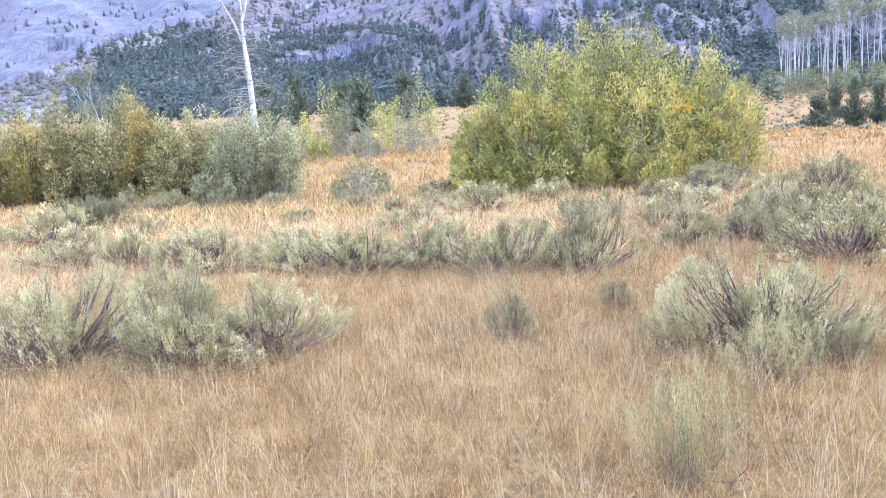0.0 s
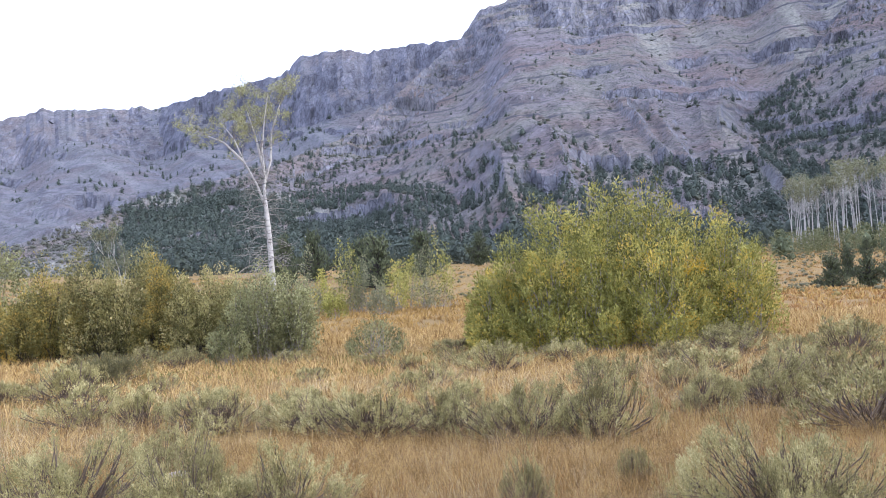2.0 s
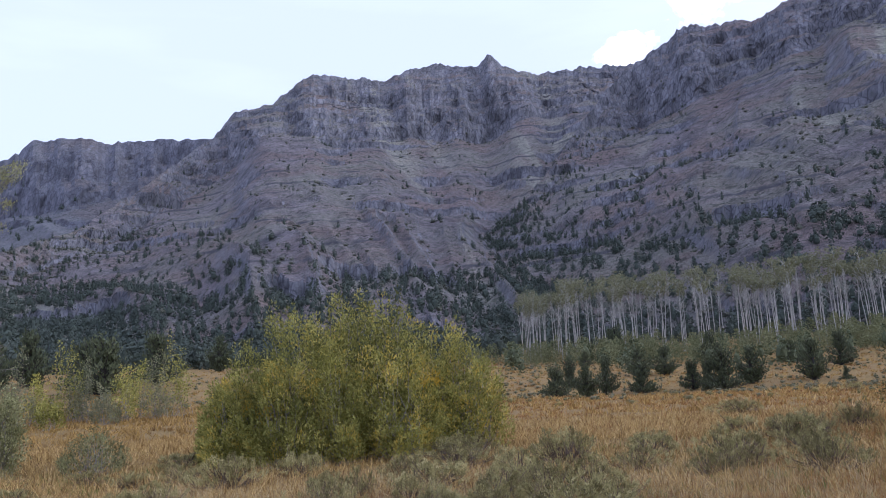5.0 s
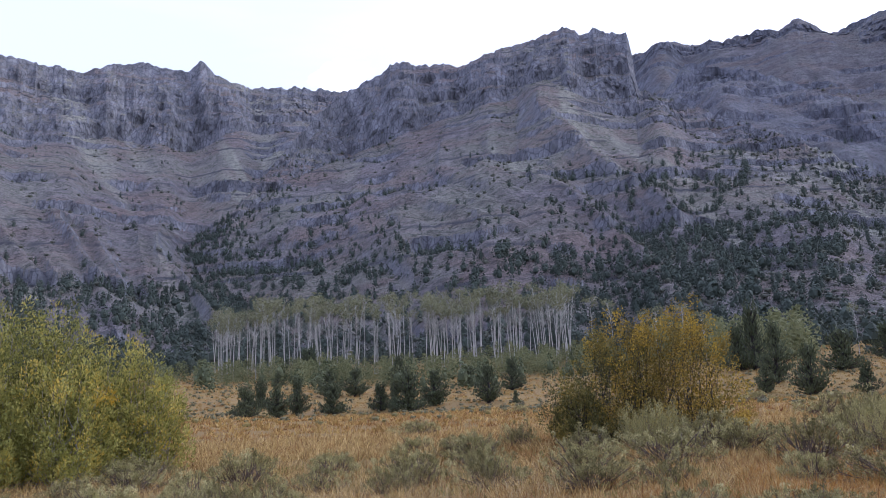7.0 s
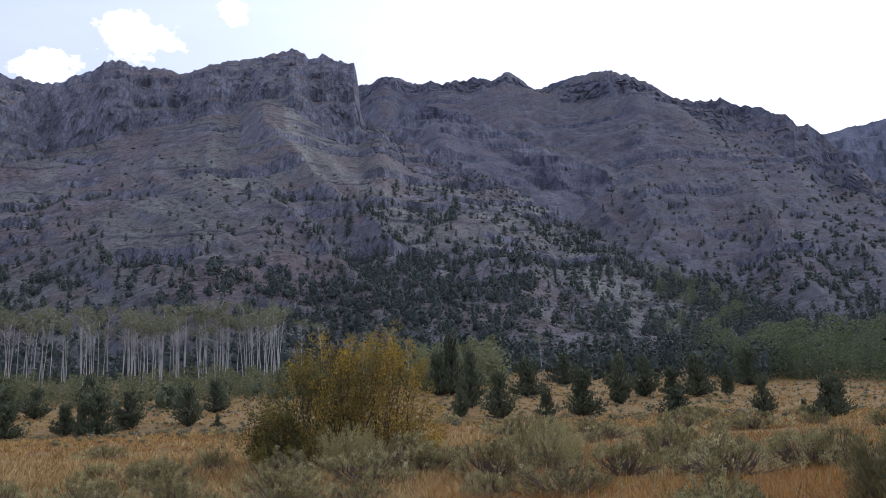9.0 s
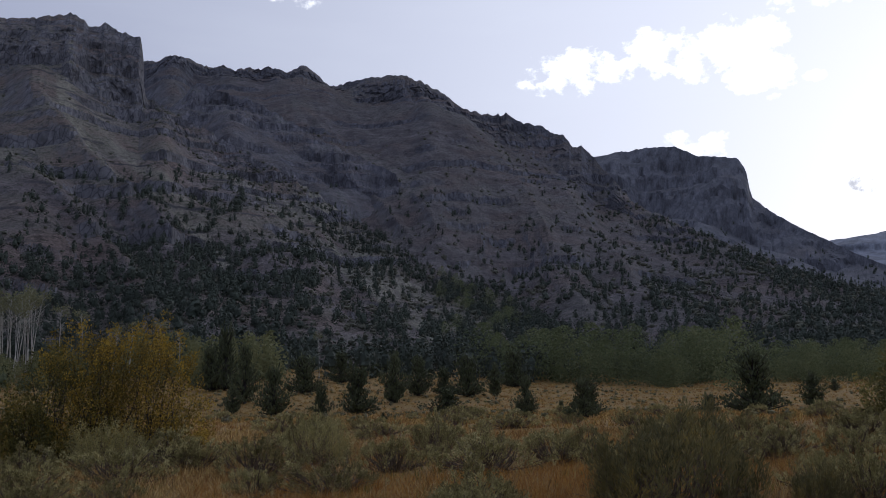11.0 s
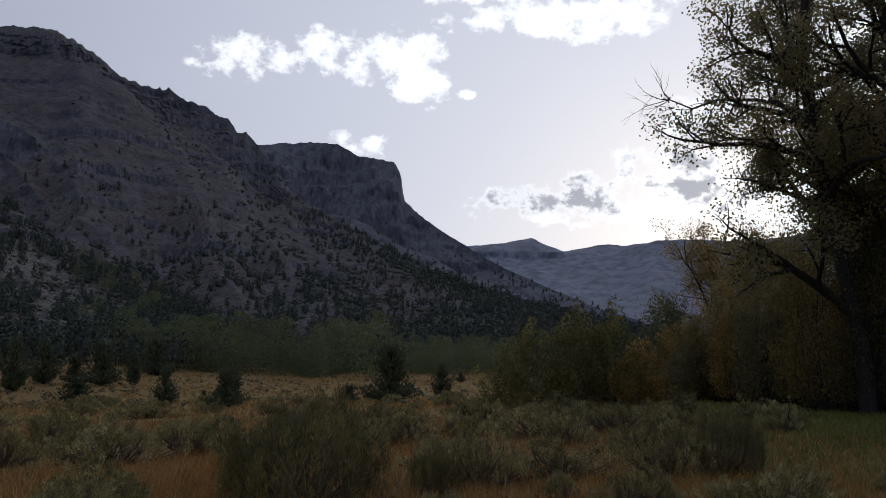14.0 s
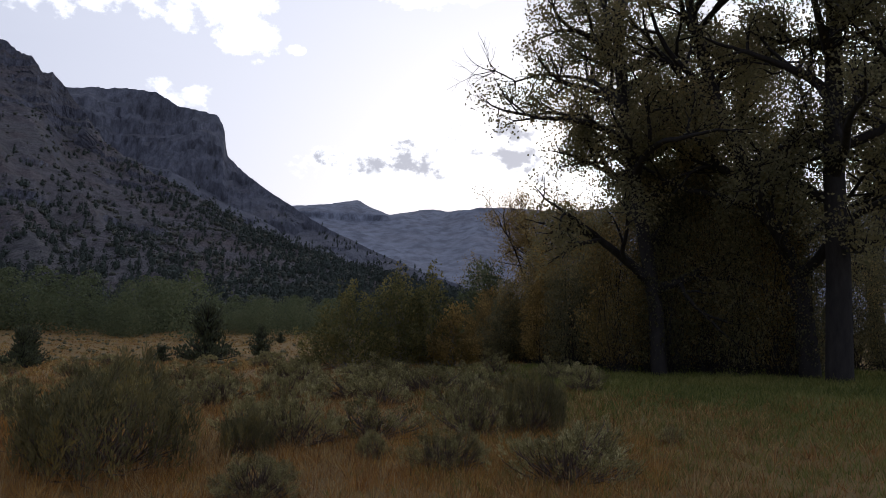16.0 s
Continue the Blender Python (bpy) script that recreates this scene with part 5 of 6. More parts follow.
# ---- trees of the meadow ----
def dead_top_aspen():
    """The old aspen with a white trunk that forks into bare limbs and a thin ragged crown."""
    rng = np.random.default_rng(77)
    ob = thing("aspen_tree", polar(-12.9, 30), "old white-trunked aspen with bare limbs and a thin crown", "aspen", "", 0)
    ob.rotation_euler = (0, 0, radians(12.9))
    wood, twig, leaf_b, tips = Builder(), Builder(), Builder(), []
    trunk = [(0.10, 0, -0.1), (0.09, 0, 1.2), (0.06, 0, 2.2), (0.05, 0, 3.2), (0.02, 0, 4.1), (-0.03, 0, 4.9)]
    wood.tube(trunk, [0.135, 0.118, 0.108, 0.10, 0.088, 0.075], 10)
    part("trunk", wood.mesh("trunk", True), MAT["white_bark"], ob, "peeling white bark")
    limbs = [
        [(-0.05, 0, 4.7), (-0.28, 0.1, 5.4), (-0.65, 0.1, 6.2), (-0.95, 0, 7.0), (-1.35, 0, 7.6)],
        [(-0.05, 0, 4.8), (0.02, 0, 5.6), (-0.02, -0.1, 6.6), (0.12, 0, 7.6), (0.30, 0, 8.6)],
        [(0.0, 0, 5.4), (0.25, 0.1, 6.2), (0.35, 0, 7.2), (0.70, 0, 8.2)],
        [(-0.65, 0.1, 6.2), (-1.3, 0, 6.9), (-1.95, 0, 7.2)],
        [(0.0, 0, 5.9), (-0.2, 0.1, 7.0), (-0.45, 0, 8.0)]]
    for k, l in enumerate(limbs):
        w = Builder()
        w.tube(l, np.linspace(0.052, 0.014, len(l)), 7)
        part("limb", w.mesh("limb", True), MAT["white_bark"], ob)
        for j in range(1, len(l)):
            for _ in range(4):
                grow(rng, twig, tips if l[j][2] > 6.6 else [], l[j], (rng.normal(), rng.normal(), 0.5), rng.uniform(0.4, 0.7), 0.012, 2, 0.75, 0.15, 0, 4, (1, 2), 0.7)
    for z in np.linspace(2.2, 6.0, 90):
        a = rng.uniform(0, 2 * np.pi)
        grow(rng, twig, [], (0.02 - 0.02 * z, 0, z), (math.cos(a), math.sin(a), 0.15), rng.uniform(0.35, 0.75), 0.012, 2, 0.7, 0.0, 0.3, 4, (1, 2), 0.7)
    part("twig_spray", twig.mesh("twig_spray", True), MAT["grey_bark"], ob, "bare grey twigs")
    leaf_puffs(rng, leaf_b, [t[0] for t in tips], 0.18, 11, (0.050, 0.040))
    part("crown", leaf_b.mesh("crown"), MAT["willow_grey"], ob, "sparse olive leaves")


dead_top_aspen()


def young_aspens():
    rng = np.random.default_rng(31)
    for k, (a, r, w, h) in enumerate([(-10.8, 42, 1.5, 2.6), (-9.6, 44, 1.4, 2.2), (-7.9, 46, 1.7, 3.6), (-6.9, 45, 1.5, 2.5), (-4.6, 44, 2.0, 2.4), (-3.6, 46, 2.0, 2.9), (-2.6, 44, 1.9, 2.5), (-1.3, 45, 1.7, 3.5), (1.2, 46, 2.0, 1.3), (-5.7, 41, 1.6, 1.5), (-8.8, 39, 1.6, 1.3)]):
        m = plume_shrub("young_aspen", 560 + k, w * 0.9, h * 1.1, 30, 50, (0.085, 0.065), 0.012, 1.0, 0.6, 0.3, 0.3, 0.42, 0.2, 0.15, 0.3, 0.3)
        place_shrub("young_aspen", m, polar(a, r), (1, 1, 1), 0, ("grey_bark", "willow" if k % 3 else "aspen_leaf"), "slender young aspen with light yellow-green leaves", "aspen", "young aspens")
    ob = thing("aspen_tree", polar(-22.2, 60), "small pale aspen with bare lower branches", "aspen", "", 0)
    wood, tips, leaf_b = Builder(), [], Builder()
    grow(rng, wood, tips, (0, 0, -0.1), (0.05, 0, 1), 3.2, 0.045, 3, 0.40, 0.7, 0, 6, (3, 4), 0.62)
    part("trunk", wood.mesh("trunk", True), MAT["white_bark"], ob)
    leaf_puffs(rng, leaf_b, [t[0] for t in tips], 0.32, 9, (0.11, 0.09))
    part("crown", leaf_b.mesh("crown"), MAT["aspen_leaf"], ob)


young_aspens()


def cottonwood(az, r, h, seed, label, mats, trunk, limbs=9, leaf=(0.088, 0.075), per=7, puff=0.42, low=0.14, spread=0.75, depth=3, start=0.28, length=0.30, group="cottonwoods", thick=0.024):
    """A cottonwood: a leaning trunk given as offsets, rising limbs, twigs and loose leaf puffs."""
    rng = np.random.default_rng(seed)
    ob = thing("cottonwood_tree", polar(az, r), label, "cottonwood", group, 0)
    ob.rotation_euler = (0, 0, radians(-az))
    pts = np.array(trunk, float)
    w = Builder()
    w.tube(pts, np.linspace(thick * h, 0.008 * h, len(pts)), 10)
    part("trunk", w.mesh("trunk", True), MAT["shade_dark_bark"], ob, "furrowed bark, canopy shade in its dark colour")
    tips, leaf_b = [], Builder()
    for k in range(limbs):
        q = start + (0.98 - start) * (k + rng.random()) / limbs
        f = q * (len(pts) - 1)
        j = min(int(f), len(pts) - 2)
        p = pts[j] + (pts[j + 1] - pts[j]) * (f - j)
        a = rng.uniform(0, 2 * np.pi)
        lb = Builder()
        grow(rng, lb, tips, p, (math.cos(a), math.sin(a), 0.7), h * length * rng.uniform(0.7, 1.1) * (1.15 - 0.5 * q), 0.011 * h * (1.2 - 0.6 * q), depth, spread, 0.15, 0.15, 6, (2, 3), 0.66)
        part("limb", lb.mesh("limb", True), MAT["shade_dark_bark"], ob)
    keep = [t[0] for t in tips if t[0][2] > low * h]
    rng.shuffle(keep)
    keep = keep[:3000]
    leaf_puffs(rng, leaf_b, keep, puff, per + 9, leaf)
    part("crown", leaf_b.mesh("crown"), MAT[mats], ob)
    return ob


# ---- cottonwoods by the stream ----
cottonwood(119.3, 29, 12.0, 609, "slim leaning cottonwood full of small leaves", "cottonwood",
           [(0.8, 0, -0.2), (0.6, 0, 2), (0.2, 0, 4.5), (-0.2, 0.2, 7), (-0.3, 0.2, 9), (-0.4, 0.3, 11)], 14, per=7, length=0.15, puff=0.5, start=0.28, thick=0.012)
cottonwood(120.8, 26, 14, 601, "tall dark cottonwood leaning over green turf", "cottonwood",
           [(0, 0, -0.2), (-0.1, 0, 2), (-0.5, 0, 4.5), (-0.9, 0.2, 7), (-1.2, 0.2, 9.8), (-1.0, 0.3, 12.5)], 18, per=8, length=0.17, puff=0.55, start=0.2, thick=0.018)
cottonwood(129.3, 25.4, 14, 602, "old cottonwood with a thick slanting trunk", "cottonwood",
           [(0.2, 0, -0.2), (0.0, 0, 2.2), (-0.5, 0, 4), (-1.9, 0, 7), (-2.7, 0.2, 10), (-3.3, 0.3, 13.5)], 20, per=8, length=0.18, puff=0.5, start=0.25, thick=0.022)
cottonwood(131.3, 24.4, 15, 603, "tall straight cottonwood with furrowed bark coloured dark for shade", "cottonwood",
           [(0, 0, -0.2), (0.05, 0, 3), (0.0, 0, 6), (0.1, 0, 9), (0.2, 0.2, 12), (0.1, 0.3, 15)], 16, per=6, length=0.17, puff=0.55, start=0.3)
cottonwood(137.5, 27, 15, 604, "cottonwood at the edge of the grove", "cottonwood",
           [(0, 0, -0.2), (0.2, 0, 3), (0.3, 0, 6), (0.2, 0, 9), (0, 0.2, 13)], 13, per=7, length=0.17, puff=0.55, start=0.2)
cottonwood(124.5, 38, 14, 605, "cottonwood standing behind the front row", "cottonwood",
           [(0, 0, -0.2), (0.2, 0, 3), (0.1, 0, 6), (-0.2, 0, 9), (0, 0.2, 12.5)], 14, per=7, length=0.19, puff=0.6, start=0.15, leaf=(0.12, 0.11))
cottonwood(133.5, 40, 15, 606, "cottonwood standing behind the front row", "cottonwood",
           [(0, 0, -0.2), (-0.2, 0, 3), (0.1, 0, 6), (0.2, 0, 9), (0, 0.2, 13)], 14, per=7, length=0.19, puff=0.6, start=0.15, leaf=(0.12, 0.11))
cottonwood(112.6, 46, 8.0, 607, "rounded cottonwood turning yellow before the far ridge", "cottonwood_gold",
           [(0, 0, -0.2), (0.1, 0, 2), (0.2, 0, 4), (0.3, 0.1, 5.5), (0.3, 0.1, 6.4)], 15, per=1, length=0.34, puff=0.45, start=0.35, leaf=(0.085, 0.075), low=0.3, spread=0.6)
bush("cottonwood_sapling", 109.0, 41, 3.3, 4.9, 608, ("shade_dark_bark", "stand"), "dark green cottonwood sapling clump at the thicket's edge", "sapling", 150, 60, (0.10, 0.08), group="saplings", low=0.08, edge=0.8, long=0.26)
bush("cottonwood_sapling", 110.4, 40, 2.6, 3.6, 609, ("shade_dark_bark", "cottonwood_gold"), "yellowing cottonwood sapling clump at the thicket's edge", "sapling", 110, 56, (0.09, 0.075), group="saplings", low=0.08, edge=0.8, long=0.26)

rng_thicket = np.random.default_rng(63)
THICKET_FRONT = [(109.0 + 1.55 * k + rng_thicket.normal() * 0.3, (36 - 1.4 * k if k < 7 else 26.4) + rng_thicket.uniform(-0.7, 0.7), rng_thicket.uniform(1.9, 3.0), (3.4 + 0.5 * k if k < 7 else 8.0) * rng_thicket.uniform(0.6, 1.1), ("cottonwood_gold", "cottonwood", "cottonwood")[(k * 2) % 3]) for k in range(14)]
for k, (a, r, w, h, mt) in enumerate(THICKET_FRONT + [(113.0, 34, 3.4, 5.0, "cottonwood_gold"), (115.4, 32, 3.8, 6.6, "cottonwood_gold"), (118.2, 31, 3.8, 7.0, "cottonwood"), (116.8, 35, 4.0, 7.4, "cottonwood_gold"), (122.3, 34, 4.2, 7.0, "cottonwood"), (132, 34, 4.2, 6.2, "cottonwood"), (111.5, 36, 2.6, 3.2, "cottonwood_gold"),
                                      (120.8, 31, 3.6, 5.2, "cottonwood"), (123.8, 32, 3.8, 5.4, "cottonwood"), (126.6, 33, 3.6, 4.6, "cottonwood"), (134.5, 33, 3.8, 4.4, "cottonwood"), (139, 34, 4, 5, "cottonwood"), (129.8, 36, 4, 4, "cottonwood")]):
    bush("cottonwood_thicket", a, r, w, h, 620 + k, ("shade_dark_bark", mt), "dense thicket of cottonwood suckers with turning leaves" if mt.endswith("gold") else "dense dark thicket under the cottonwoods", "thicket",
         130, 76, (0.065, 0.052), 0.016, "thickets", 0.8, 0.5, 0.25, 0.45, 0.3, 0.3, 0.06, 0.2)


def dead_branch():
    """The bare branch that reaches out of the crown."""
    rng = np.random.default_rng(9)
    tree = bpy.data.objects["cottonwood_tree"]
    b = Builder()
    main = [(-0.6, -0.5, 9.2), (-1.9, -1.0, 9.6), (-3.1, -1.2, 9.7), (-3.9, -1.2, 9.5), (-4.6, -1.2, 9.9)]
    b.tube(main, np.linspace(0.07, 0.02, 5), 6)
    for j, n in ((2, 3), (3, 5), (4, 5)):
        for _ in range(n):
            grow(rng, b, [], main[j], (-0.7 + rng.normal() * 0.4, rng.normal() * 0.5, rng.normal() * 0.8), rng.uniform(0.5, 0.9), 0.018, 2, 0.6, 0, 0, 4, (1, 2), 0.7)
    part("dead_branch", b.mesh("dead_branch", True), MAT["shade_dark_bark"], tree, "bare dead branch")


dead_branch()


# ---- sagebrush ----
SAGE_CLOSE = [plume_shrub("sagebrush", 690 + k, 1.0, 0.55, 330, 66, (0.019, 0.0048), 0.009, 1.0, 0.58, 0.32, 0.16, 0.24, 0.19, 0.40, 0.10, 0.55, 20, 0.2, heart=120, spread=0.35) for k in range(4)]
SAGE_NEAR = [plume_shrub("sagebrush", 700 + k, 1.0, 0.55, 280, 52, (0.025, 0.0066), 0.010, 1.0, 0.58, 0.32, 0.16, 0.24, 0.20, 0.38, 0.12, 0.5, 16, 0.2, heart=120, spread=0.4) for k in range(6)]
SAGE_FAR = [plume_shrub("sagebrush", 720 + k, 1.0, 0.55, 160, 34, (0.034, 0.0105), 0.012, 1.0, 0.58, 0.32, 0.14, 0.23, 0.23, 0.38, 0.12, 0.5, 10, 0.2, heart=100, spread=0.4) for k in range(5)]
SPIKY = [plume_shrub("sagebrush", 740 + k, 1.0, 0.9, 150, 80, (0.024, 0.0055), 0.006, 1.0, 0.45, 0.3, 0.25, 0.5, 0.05, 0.2, 0.3, 0.25, 4, 0.15, heart=150, spread=0.3) for k in range(3)]
BROOM = [plume_shrub("rabbitbrush", 750 + k, 1.0, 0.62, 260, 56, (0.042, 0.0065), 0.008, 1.0, 0.40, 0.24, 0.25, 0.40, 0.08, 0.25, 0.14, 0.25, 16, 0.12, heart=500, spread=0.3) for k in range(2)]

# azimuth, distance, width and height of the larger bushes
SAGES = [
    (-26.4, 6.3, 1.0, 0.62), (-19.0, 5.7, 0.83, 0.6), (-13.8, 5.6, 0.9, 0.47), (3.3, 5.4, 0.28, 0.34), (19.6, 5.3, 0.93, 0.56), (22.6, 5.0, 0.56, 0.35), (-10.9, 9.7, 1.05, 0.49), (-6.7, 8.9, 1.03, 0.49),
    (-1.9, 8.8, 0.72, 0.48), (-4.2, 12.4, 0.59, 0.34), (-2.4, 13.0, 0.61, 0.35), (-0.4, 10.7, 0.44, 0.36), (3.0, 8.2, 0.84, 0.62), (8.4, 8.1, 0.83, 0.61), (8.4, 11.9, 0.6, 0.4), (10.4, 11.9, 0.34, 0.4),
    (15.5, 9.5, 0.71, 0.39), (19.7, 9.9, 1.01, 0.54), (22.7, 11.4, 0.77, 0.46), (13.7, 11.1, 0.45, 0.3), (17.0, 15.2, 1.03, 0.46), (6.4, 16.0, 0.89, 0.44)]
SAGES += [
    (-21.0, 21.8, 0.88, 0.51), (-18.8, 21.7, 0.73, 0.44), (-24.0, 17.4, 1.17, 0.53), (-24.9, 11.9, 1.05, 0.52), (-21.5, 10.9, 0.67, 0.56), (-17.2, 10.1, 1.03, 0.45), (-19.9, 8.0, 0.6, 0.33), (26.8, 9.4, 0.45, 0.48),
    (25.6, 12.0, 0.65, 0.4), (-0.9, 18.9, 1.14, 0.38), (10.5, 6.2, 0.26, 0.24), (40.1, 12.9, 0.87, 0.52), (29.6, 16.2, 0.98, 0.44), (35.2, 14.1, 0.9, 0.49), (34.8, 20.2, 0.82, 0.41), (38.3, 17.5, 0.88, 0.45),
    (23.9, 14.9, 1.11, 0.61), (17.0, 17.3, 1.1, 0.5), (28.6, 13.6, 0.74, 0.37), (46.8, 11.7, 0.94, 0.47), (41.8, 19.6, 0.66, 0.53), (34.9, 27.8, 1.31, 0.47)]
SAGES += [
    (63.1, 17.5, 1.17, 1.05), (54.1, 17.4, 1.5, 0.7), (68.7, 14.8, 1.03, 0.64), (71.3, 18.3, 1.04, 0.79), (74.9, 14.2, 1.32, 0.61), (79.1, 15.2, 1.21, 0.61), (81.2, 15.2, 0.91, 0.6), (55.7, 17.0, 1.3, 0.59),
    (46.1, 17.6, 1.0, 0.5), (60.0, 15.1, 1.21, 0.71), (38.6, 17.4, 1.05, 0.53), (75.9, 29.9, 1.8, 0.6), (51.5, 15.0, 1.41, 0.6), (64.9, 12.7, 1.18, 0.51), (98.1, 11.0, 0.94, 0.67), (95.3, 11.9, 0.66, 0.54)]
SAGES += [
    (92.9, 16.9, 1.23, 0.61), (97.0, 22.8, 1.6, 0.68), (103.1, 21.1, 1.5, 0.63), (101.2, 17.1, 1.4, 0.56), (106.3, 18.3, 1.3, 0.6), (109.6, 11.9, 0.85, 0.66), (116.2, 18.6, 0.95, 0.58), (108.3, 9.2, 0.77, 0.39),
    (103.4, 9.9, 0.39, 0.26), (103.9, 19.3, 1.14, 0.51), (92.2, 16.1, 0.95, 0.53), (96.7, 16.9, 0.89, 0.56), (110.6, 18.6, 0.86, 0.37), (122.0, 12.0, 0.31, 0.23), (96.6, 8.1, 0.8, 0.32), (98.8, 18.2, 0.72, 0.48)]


def sagebrush():
    rng = np.random.default_rng(17)
    taken = []

    def put(a, r, w, h, m, mats, label, name="sagebrush"):
        place_shrub(name, m, polar(a, r), (w * 1.2, w * 1.2, 0.94 * h / 0.55 * (0.55 / 0.62 if name == "rabbitbrush" else 1)), rng.uniform(0, 360), mats, label, "sagebrush", "sagebrush")
        taken.append((*polar(a, r)[:2], w))

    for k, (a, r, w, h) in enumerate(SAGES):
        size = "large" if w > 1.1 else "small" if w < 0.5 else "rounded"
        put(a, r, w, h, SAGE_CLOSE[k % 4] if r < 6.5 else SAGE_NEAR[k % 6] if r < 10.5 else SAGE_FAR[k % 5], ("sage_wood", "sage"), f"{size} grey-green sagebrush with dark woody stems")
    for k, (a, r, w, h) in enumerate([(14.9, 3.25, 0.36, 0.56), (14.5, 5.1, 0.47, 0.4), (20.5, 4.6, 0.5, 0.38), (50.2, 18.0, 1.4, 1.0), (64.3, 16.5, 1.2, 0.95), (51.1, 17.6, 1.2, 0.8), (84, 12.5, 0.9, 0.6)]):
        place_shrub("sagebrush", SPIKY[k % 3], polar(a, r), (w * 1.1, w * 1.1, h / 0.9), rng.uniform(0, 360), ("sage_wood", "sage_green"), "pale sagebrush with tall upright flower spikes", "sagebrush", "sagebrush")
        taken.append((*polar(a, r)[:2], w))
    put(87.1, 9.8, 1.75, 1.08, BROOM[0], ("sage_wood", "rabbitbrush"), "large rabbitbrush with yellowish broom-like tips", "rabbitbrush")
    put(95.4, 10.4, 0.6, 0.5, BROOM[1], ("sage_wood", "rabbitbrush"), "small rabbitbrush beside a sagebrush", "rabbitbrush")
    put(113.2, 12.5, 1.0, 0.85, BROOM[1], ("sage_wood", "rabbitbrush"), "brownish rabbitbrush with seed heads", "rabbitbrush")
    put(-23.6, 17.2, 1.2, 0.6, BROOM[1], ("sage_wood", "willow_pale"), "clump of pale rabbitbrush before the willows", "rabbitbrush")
    # the scattered rest
    made = 0
    while made < 120:
        a, r = rng.uniform(-33, 118), 8.5 + 60 * rng.random() ** 1.5
        x, y, z = polar(a, r)
        want = 0.25 if a < 20 else 0.2 if a < 45 else 0.75 if 60 < a < 106 else 0.5
        if float(fbm(x * 0.12, y * 0.12, 3, 3)) * 0.5 + 0.5 > want + 0.12 * (r < 30) or any((x - p) ** 2 + (y - q) ** 2 < (0.5 + 0.5 * w) ** 2 for p, q, w in taken):
            continue
        w = rng.uniform(0.5, 1.15) * (1.25 if r > 30 else 1)
        put(a, r, w, w * rng.uniform(0.42, 0.62), SAGE_FAR[made % 5], ("sage_wood", "sage" if rng.random() < 0.75 else "rabbitbrush"), "grey sagebrush scattered over the meadow")
        made += 1


sagebrush()


# ---- grass ----
TUFT = 12


def grass(name, count, seed, az, r, tall, wide, mat, label, patch=0.0, patch_seed=1, power=1.0, clump=0.35, away=(), plain=False):
    """Blades in loose tufts, bent by their own weight; one object."""
    rng = np.random.default_rng(seed)
    n = count * 3 // TUFT
    A, R = np.radians(rng.uniform(*az, n)), r[0] + (r[1] - r[0]) * rng.random(n) ** power
    X, Y = R * np.sin(A), R * np.cos(A)
    keep = fbm(X * 0.22, Y * 0.22, patch_seed, 3) * 0.6 + clump * vnoise(X * 2.1, Y * 2.1, seed) + rng.normal(size=n) * 0.18 + patch > 0
    for cx, cy, cr in away:
        keep &= np.hypot(X - cx, Y - cy) + rng.normal(size=n) * 0.6 > cr
    X, Y, R = X[keep][:count // TUFT], Y[keep][:count // TUFT], R[keep][:count // TUFT]
    # each tuft has its own height, and its blades lean outwards
    big = np.repeat(rng.uniform(0.6, 1.25, len(X)), TUFT)
    X, Y, R = np.repeat(X, TUFT), np.repeat(Y, TUFT), np.repeat(R, TUFT)
    n = len(X)
    bend, off = rng.uniform(0, 2 * np.pi, n), np.abs(rng.normal(size=n)) * 0.045 * np.clip(R / 7, 0.8, 4)
    X, Y = X + np.cos(bend) * off, Y + np.sin(bend) * off
    Z = ground_z(X, Y) - 0.01
    H = big * rng.uniform(*tall, n) * (0.75 + 0.45 * rng.random(n) ** 2)
    th = rng.uniform(0, 2 * np.pi, n)
    side = np.stack([np.cos(th), np.sin(th), 0 * th], -1)
    bend = bend + rng.normal(size=n) * 0.7
    lean = np.stack([np.cos(bend), np.sin(bend), 0 * bend], -1) * (H * rng.uniform(0.1, 0.8, n) + H * 1.0 * (rng.random(n) < 0.2))[:, None]
    root = np.stack([X, Y, Z], -1)
    w = (wide * rng.uniform(0.6, 1.3, n) * np.clip(R / 9, 0.75, 5))[:, None]
    up = np.array([0, 0, 1.0])
    mid = root + up * (H * 0.58)[:, None] + lean * 0.32
    tip = root + up * (H * rng.uniform(0.5, 1.0, n))[:, None] + lean
    v = np.stack([root - side * w / 2, root + side * w / 2, mid + side * w * 0.38, mid - side * w * 0.38, tip], 1).reshape(-1, 3)
    if plain:
        v = np.stack([root - side * w / 2, root + side * w / 2, tip], 1).reshape(-1, 3)
    base = (np.arange(n) * 5)[:, None]
    f = (base + np.array([0, 1, 2, 3])).tolist() + (base + np.array([3, 2, 4])).tolist()
    if plain:
        f = (np.arange(n)[:, None] * 3 + np.arange(3)).tolist()
    ob = new(name, mesh_from(name, v, f))
    ob.data.materials.append(MAT[mat])
    return tagged(ob, label, "grass", "", "stuff")


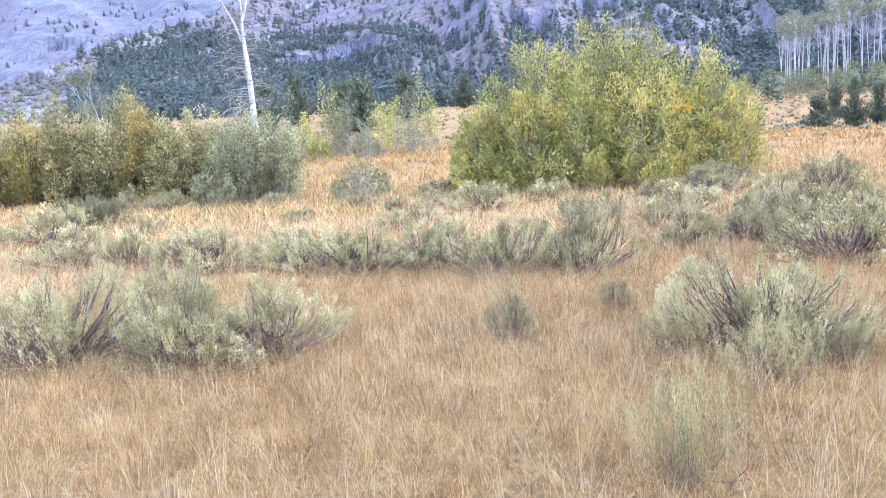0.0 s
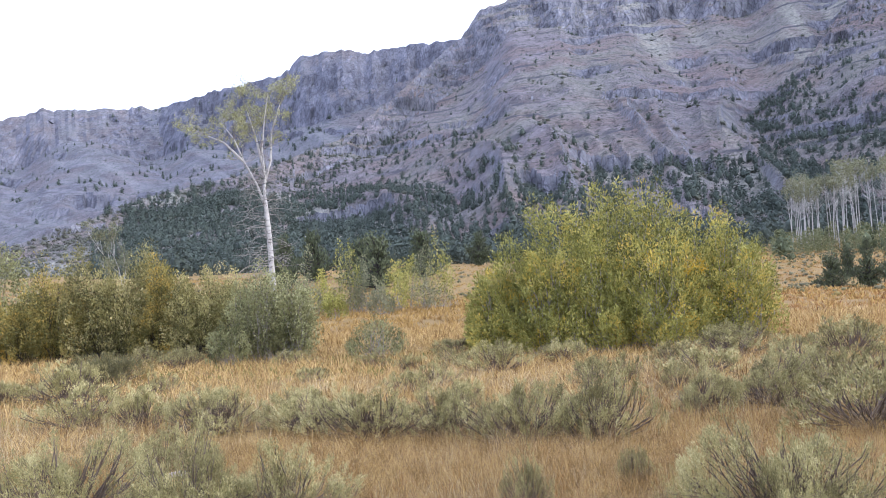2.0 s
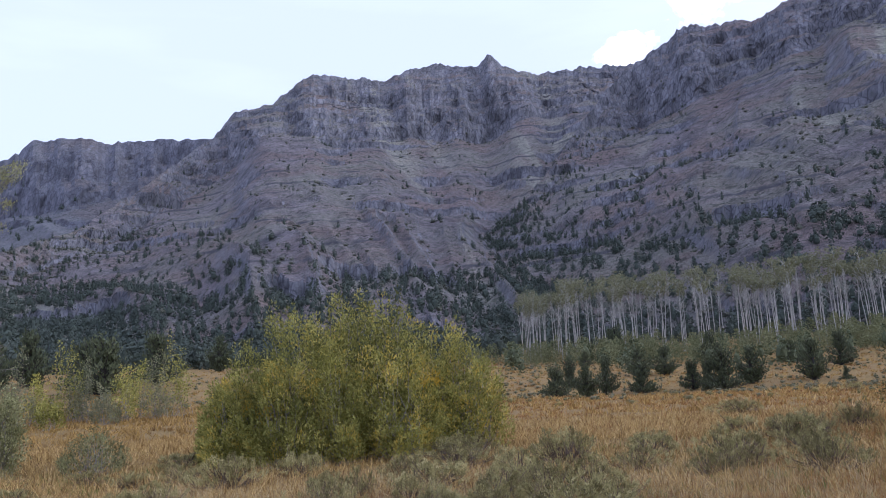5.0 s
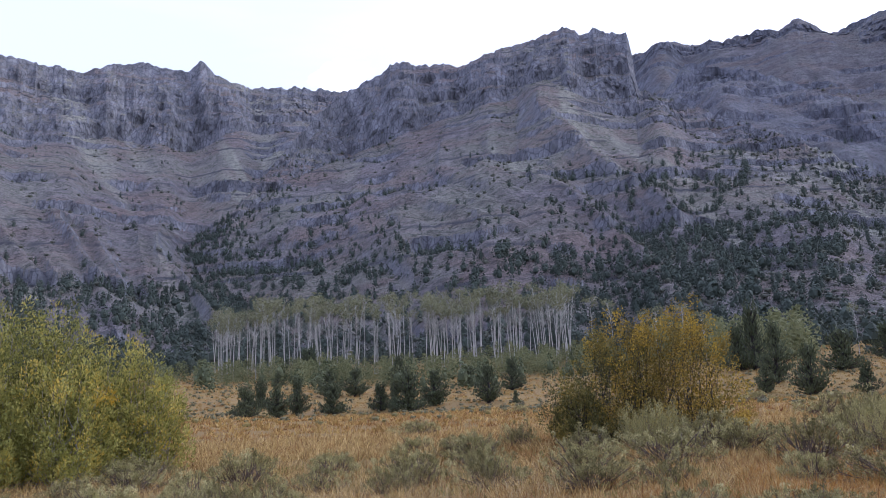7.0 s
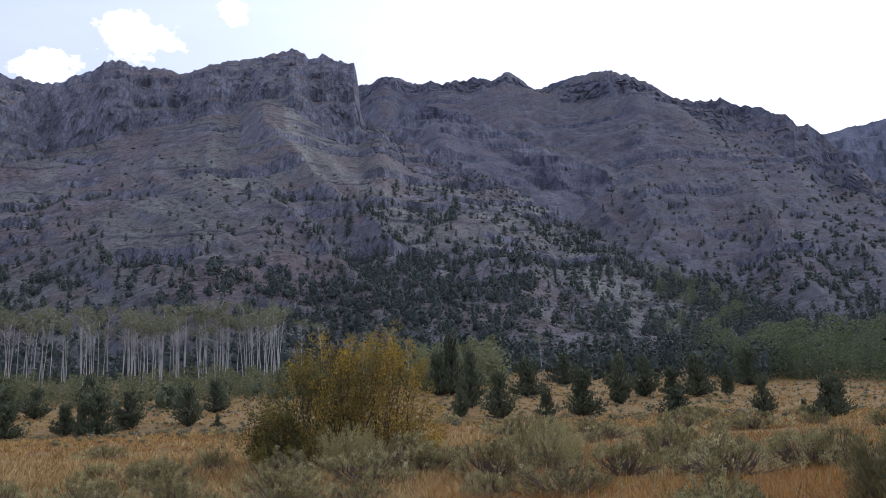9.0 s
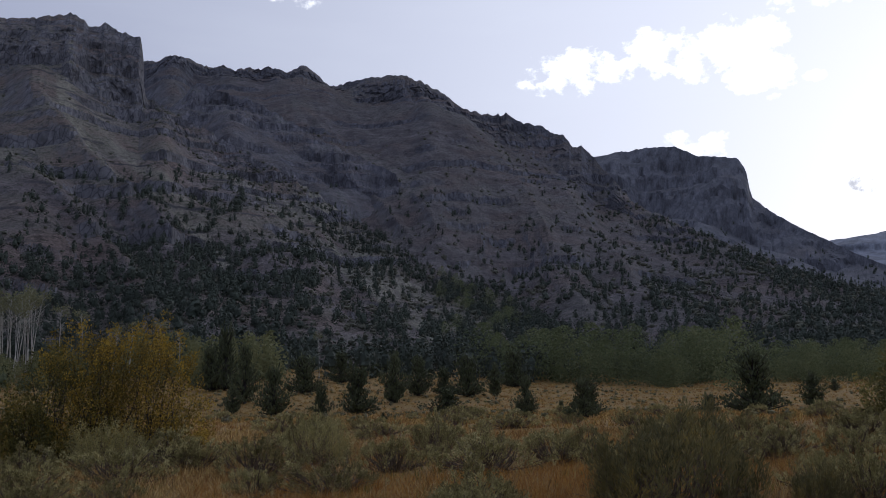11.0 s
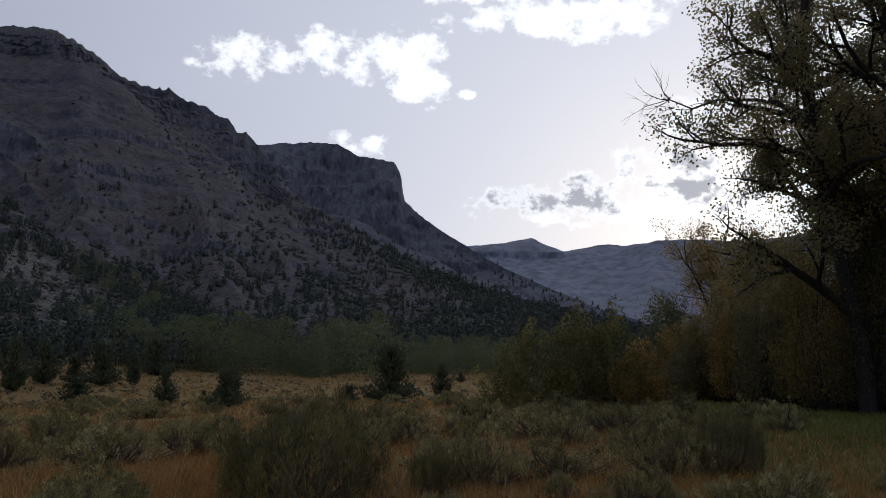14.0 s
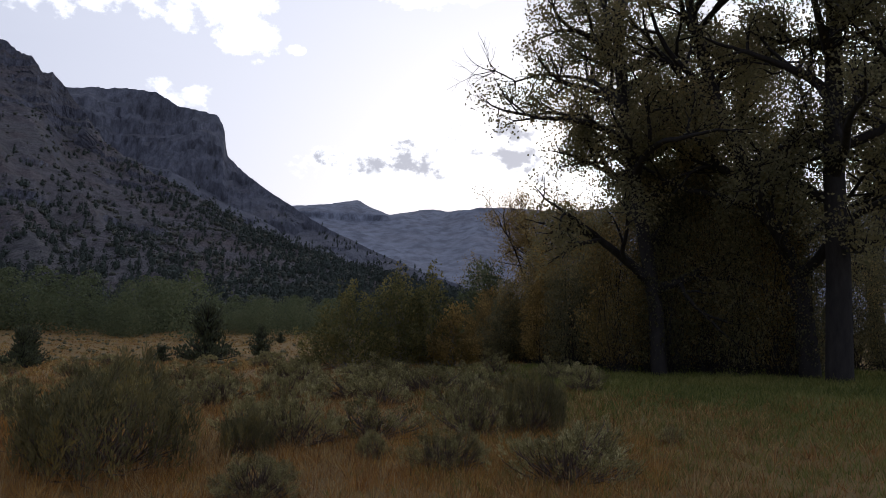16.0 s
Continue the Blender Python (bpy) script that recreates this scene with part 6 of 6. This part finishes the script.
TURF = (19.5, -14.5, 7.5)
grass("dry_grass", 190000, 801, (-36, 36), (2.0, 9.0), (0.08, 0.30), 0.0034, "grass_dry", "fine straw-coloured dry grass in the foreground", 0.8, 1, 0.62, plain=True)
grass("straw_stalks", 22000, 809, (-36, 45), (2.2, 14), (0.22, 0.40), 0.0021, "straw", "tall pale straw stalks with thin seed heads", 0.5, 14, 0.75, 0.6)
grass("dry_grass", 45000, 811, (62, 128), (4, 26), (0.10, 0.3), 0.008, "grass_dry", "tan grass between the grey sagebrush", 0.1, 21, 0.7, 0.6, away=[TURF], plain=True)
grass("orange_grass", 26000, 812, (78, 122), (5, 22), (0.14, 0.3), 0.007, "grass_orange", "orange patches of dying grass between sagebrush", -0.12, 33, 0.7, 0.3, away=[TURF], plain=True)
grass("orange_grass", 16000, 813, (56, 92), (8, 14), (0.12, 0.28), 0.007, "grass_orange", "strip of orange grass before dark sagebrush", 0.5, 34, 0.7, 0.3, plain=True)
grass("straw_stalks", 9000, 810, (40, 125), (3.5, 14), (0.2, 0.36), 0.0026, "straw", "tall pale straw stalks between the sagebrush", 0.2, 15, 0.75, 0.6, away=[TURF])
grass("rusty_grass", 24000, 802, (-34, 125), (2.5, 12), (0.06, 0.2), 0.005, "grass_rust", "rusty brown dry grass between the sagebrush", 0.3, 2, 0.7, away=[TURF])
grass("dry_grass", 130000, 803, (-36, 60), (8.0, 28), (0.16, 0.36), 0.009, "grass_dry", "tall tan dry grass round the sagebrush", 0.8, 1, 0.75, plain=True)
grass("dry_grass", 70000, 804, (36, 140), (3.0, 26), (0.10, 0.28), 0.009, "grass_rust", "rusty dry grass thinning under the sagebrush", 0.25, 4, 0.65, away=[TURF], plain=True)
grass("rusty_grass", 150000, 805, (16, 112), (6, 150), (0.12, 0.3), 0.010, "grass_rust", "rusty orange grass across the open meadow", 0.65, 6, 0.8, away=[TURF], plain=True)
grass("dry_grass", 150000, 806, (-34, 112), (26, 145), (0.16, 0.36), 0.018, "grass_far", "golden tan grass across the far meadow", 0.55, 8, 0.8, away=[TURF], plain=True)
grass("dry_grass", 45000, 814, (-36, 20), (22, 62), (0.16, 0.36), 0.012, "grass_far", "tan grass behind the willows", 0.9, 9, 0.8, plain=True)
grass("green_grass", 80000, 807, (106, 142), (7, 30), (0.10, 0.24), 0.009, "grass_green", "short green grass under the cottonwoods", 0.6, 10, 0.7, plain=True)
grass("green_grass", 10000, 808, (-30, 110), (3, 20), (0.08, 0.2), 0.007, "grass_green", "odd green blades among dry grass", -0.2, 12, 0.7)


def seed_heads():
    """Small tan and rusty seed heads above the grass."""
    rng = np.random.default_rng(61)
    n = 60000
    A, R = np.radians(rng.uniform(-36, 40, n)), 2.2 + 9 * rng.random(n) ** 0.7
    X, Y = R * np.sin(A), R * np.cos(A)
    keep = fbm(X * 0.5, Y * 0.5, 77, 3) + rng.normal(size=n) * 0.4 > 0
    X, Y = X[keep], Y[keep]
    b = Builder()
    at = np.stack([X, Y, ground_z(X, Y) + rng.uniform(0.07, 0.30, len(X))], -1)
    b.leaves(at, rng.normal(size=at.shape) * 0.5 + np.array([0, 0, 1.0]), 0.013, 0.0050, rng)
    ob = new("seed_heads", b.mesh("seed_heads"))
    ob.data.materials.append(MAT["grass_seed"])
    tagged(ob, "tan and rusty seed heads over the dry grass", "grass", "", "stuff")


seed_heads()


def stone(az, r, size, seed):
    rng = np.random.default_rng(seed)
    bm = bmesh.new()
    bmesh.ops.create_icosphere(bm, subdivisions=2, radius=size)
    for v in bm.verts:
        v.co *= 1 + 0.25 * float(vnoise(v.co.x / size * 1.3 + seed, v.co.y / size * 1.3 + v.co.z / size, seed))
        v.co.z *= 0.5
    me = bpy.data.meshes.new("stone")
    bm.to_mesh(me)
    bm.free()
    me.materials.append(MAT["stone"])
    ob = new("stone", me)
    x, y, z = polar(az, r)
    ob.matrix_basis = pose(x, y, z + 0.1 * size, 0, 0, rng.uniform(0, 360))
    tagged(ob, "small pale grey stone lying in the dry grass", "stone", "stones")


for k, (a, r, s) in enumerate([(-28.3, 6.6, 0.10), (-23.2, 6.8, 0.11), (-19.6, 7.6, 0.12), (-22.5, 7.0, 0.07)]):
    stone(a, r, s, 900 + k)
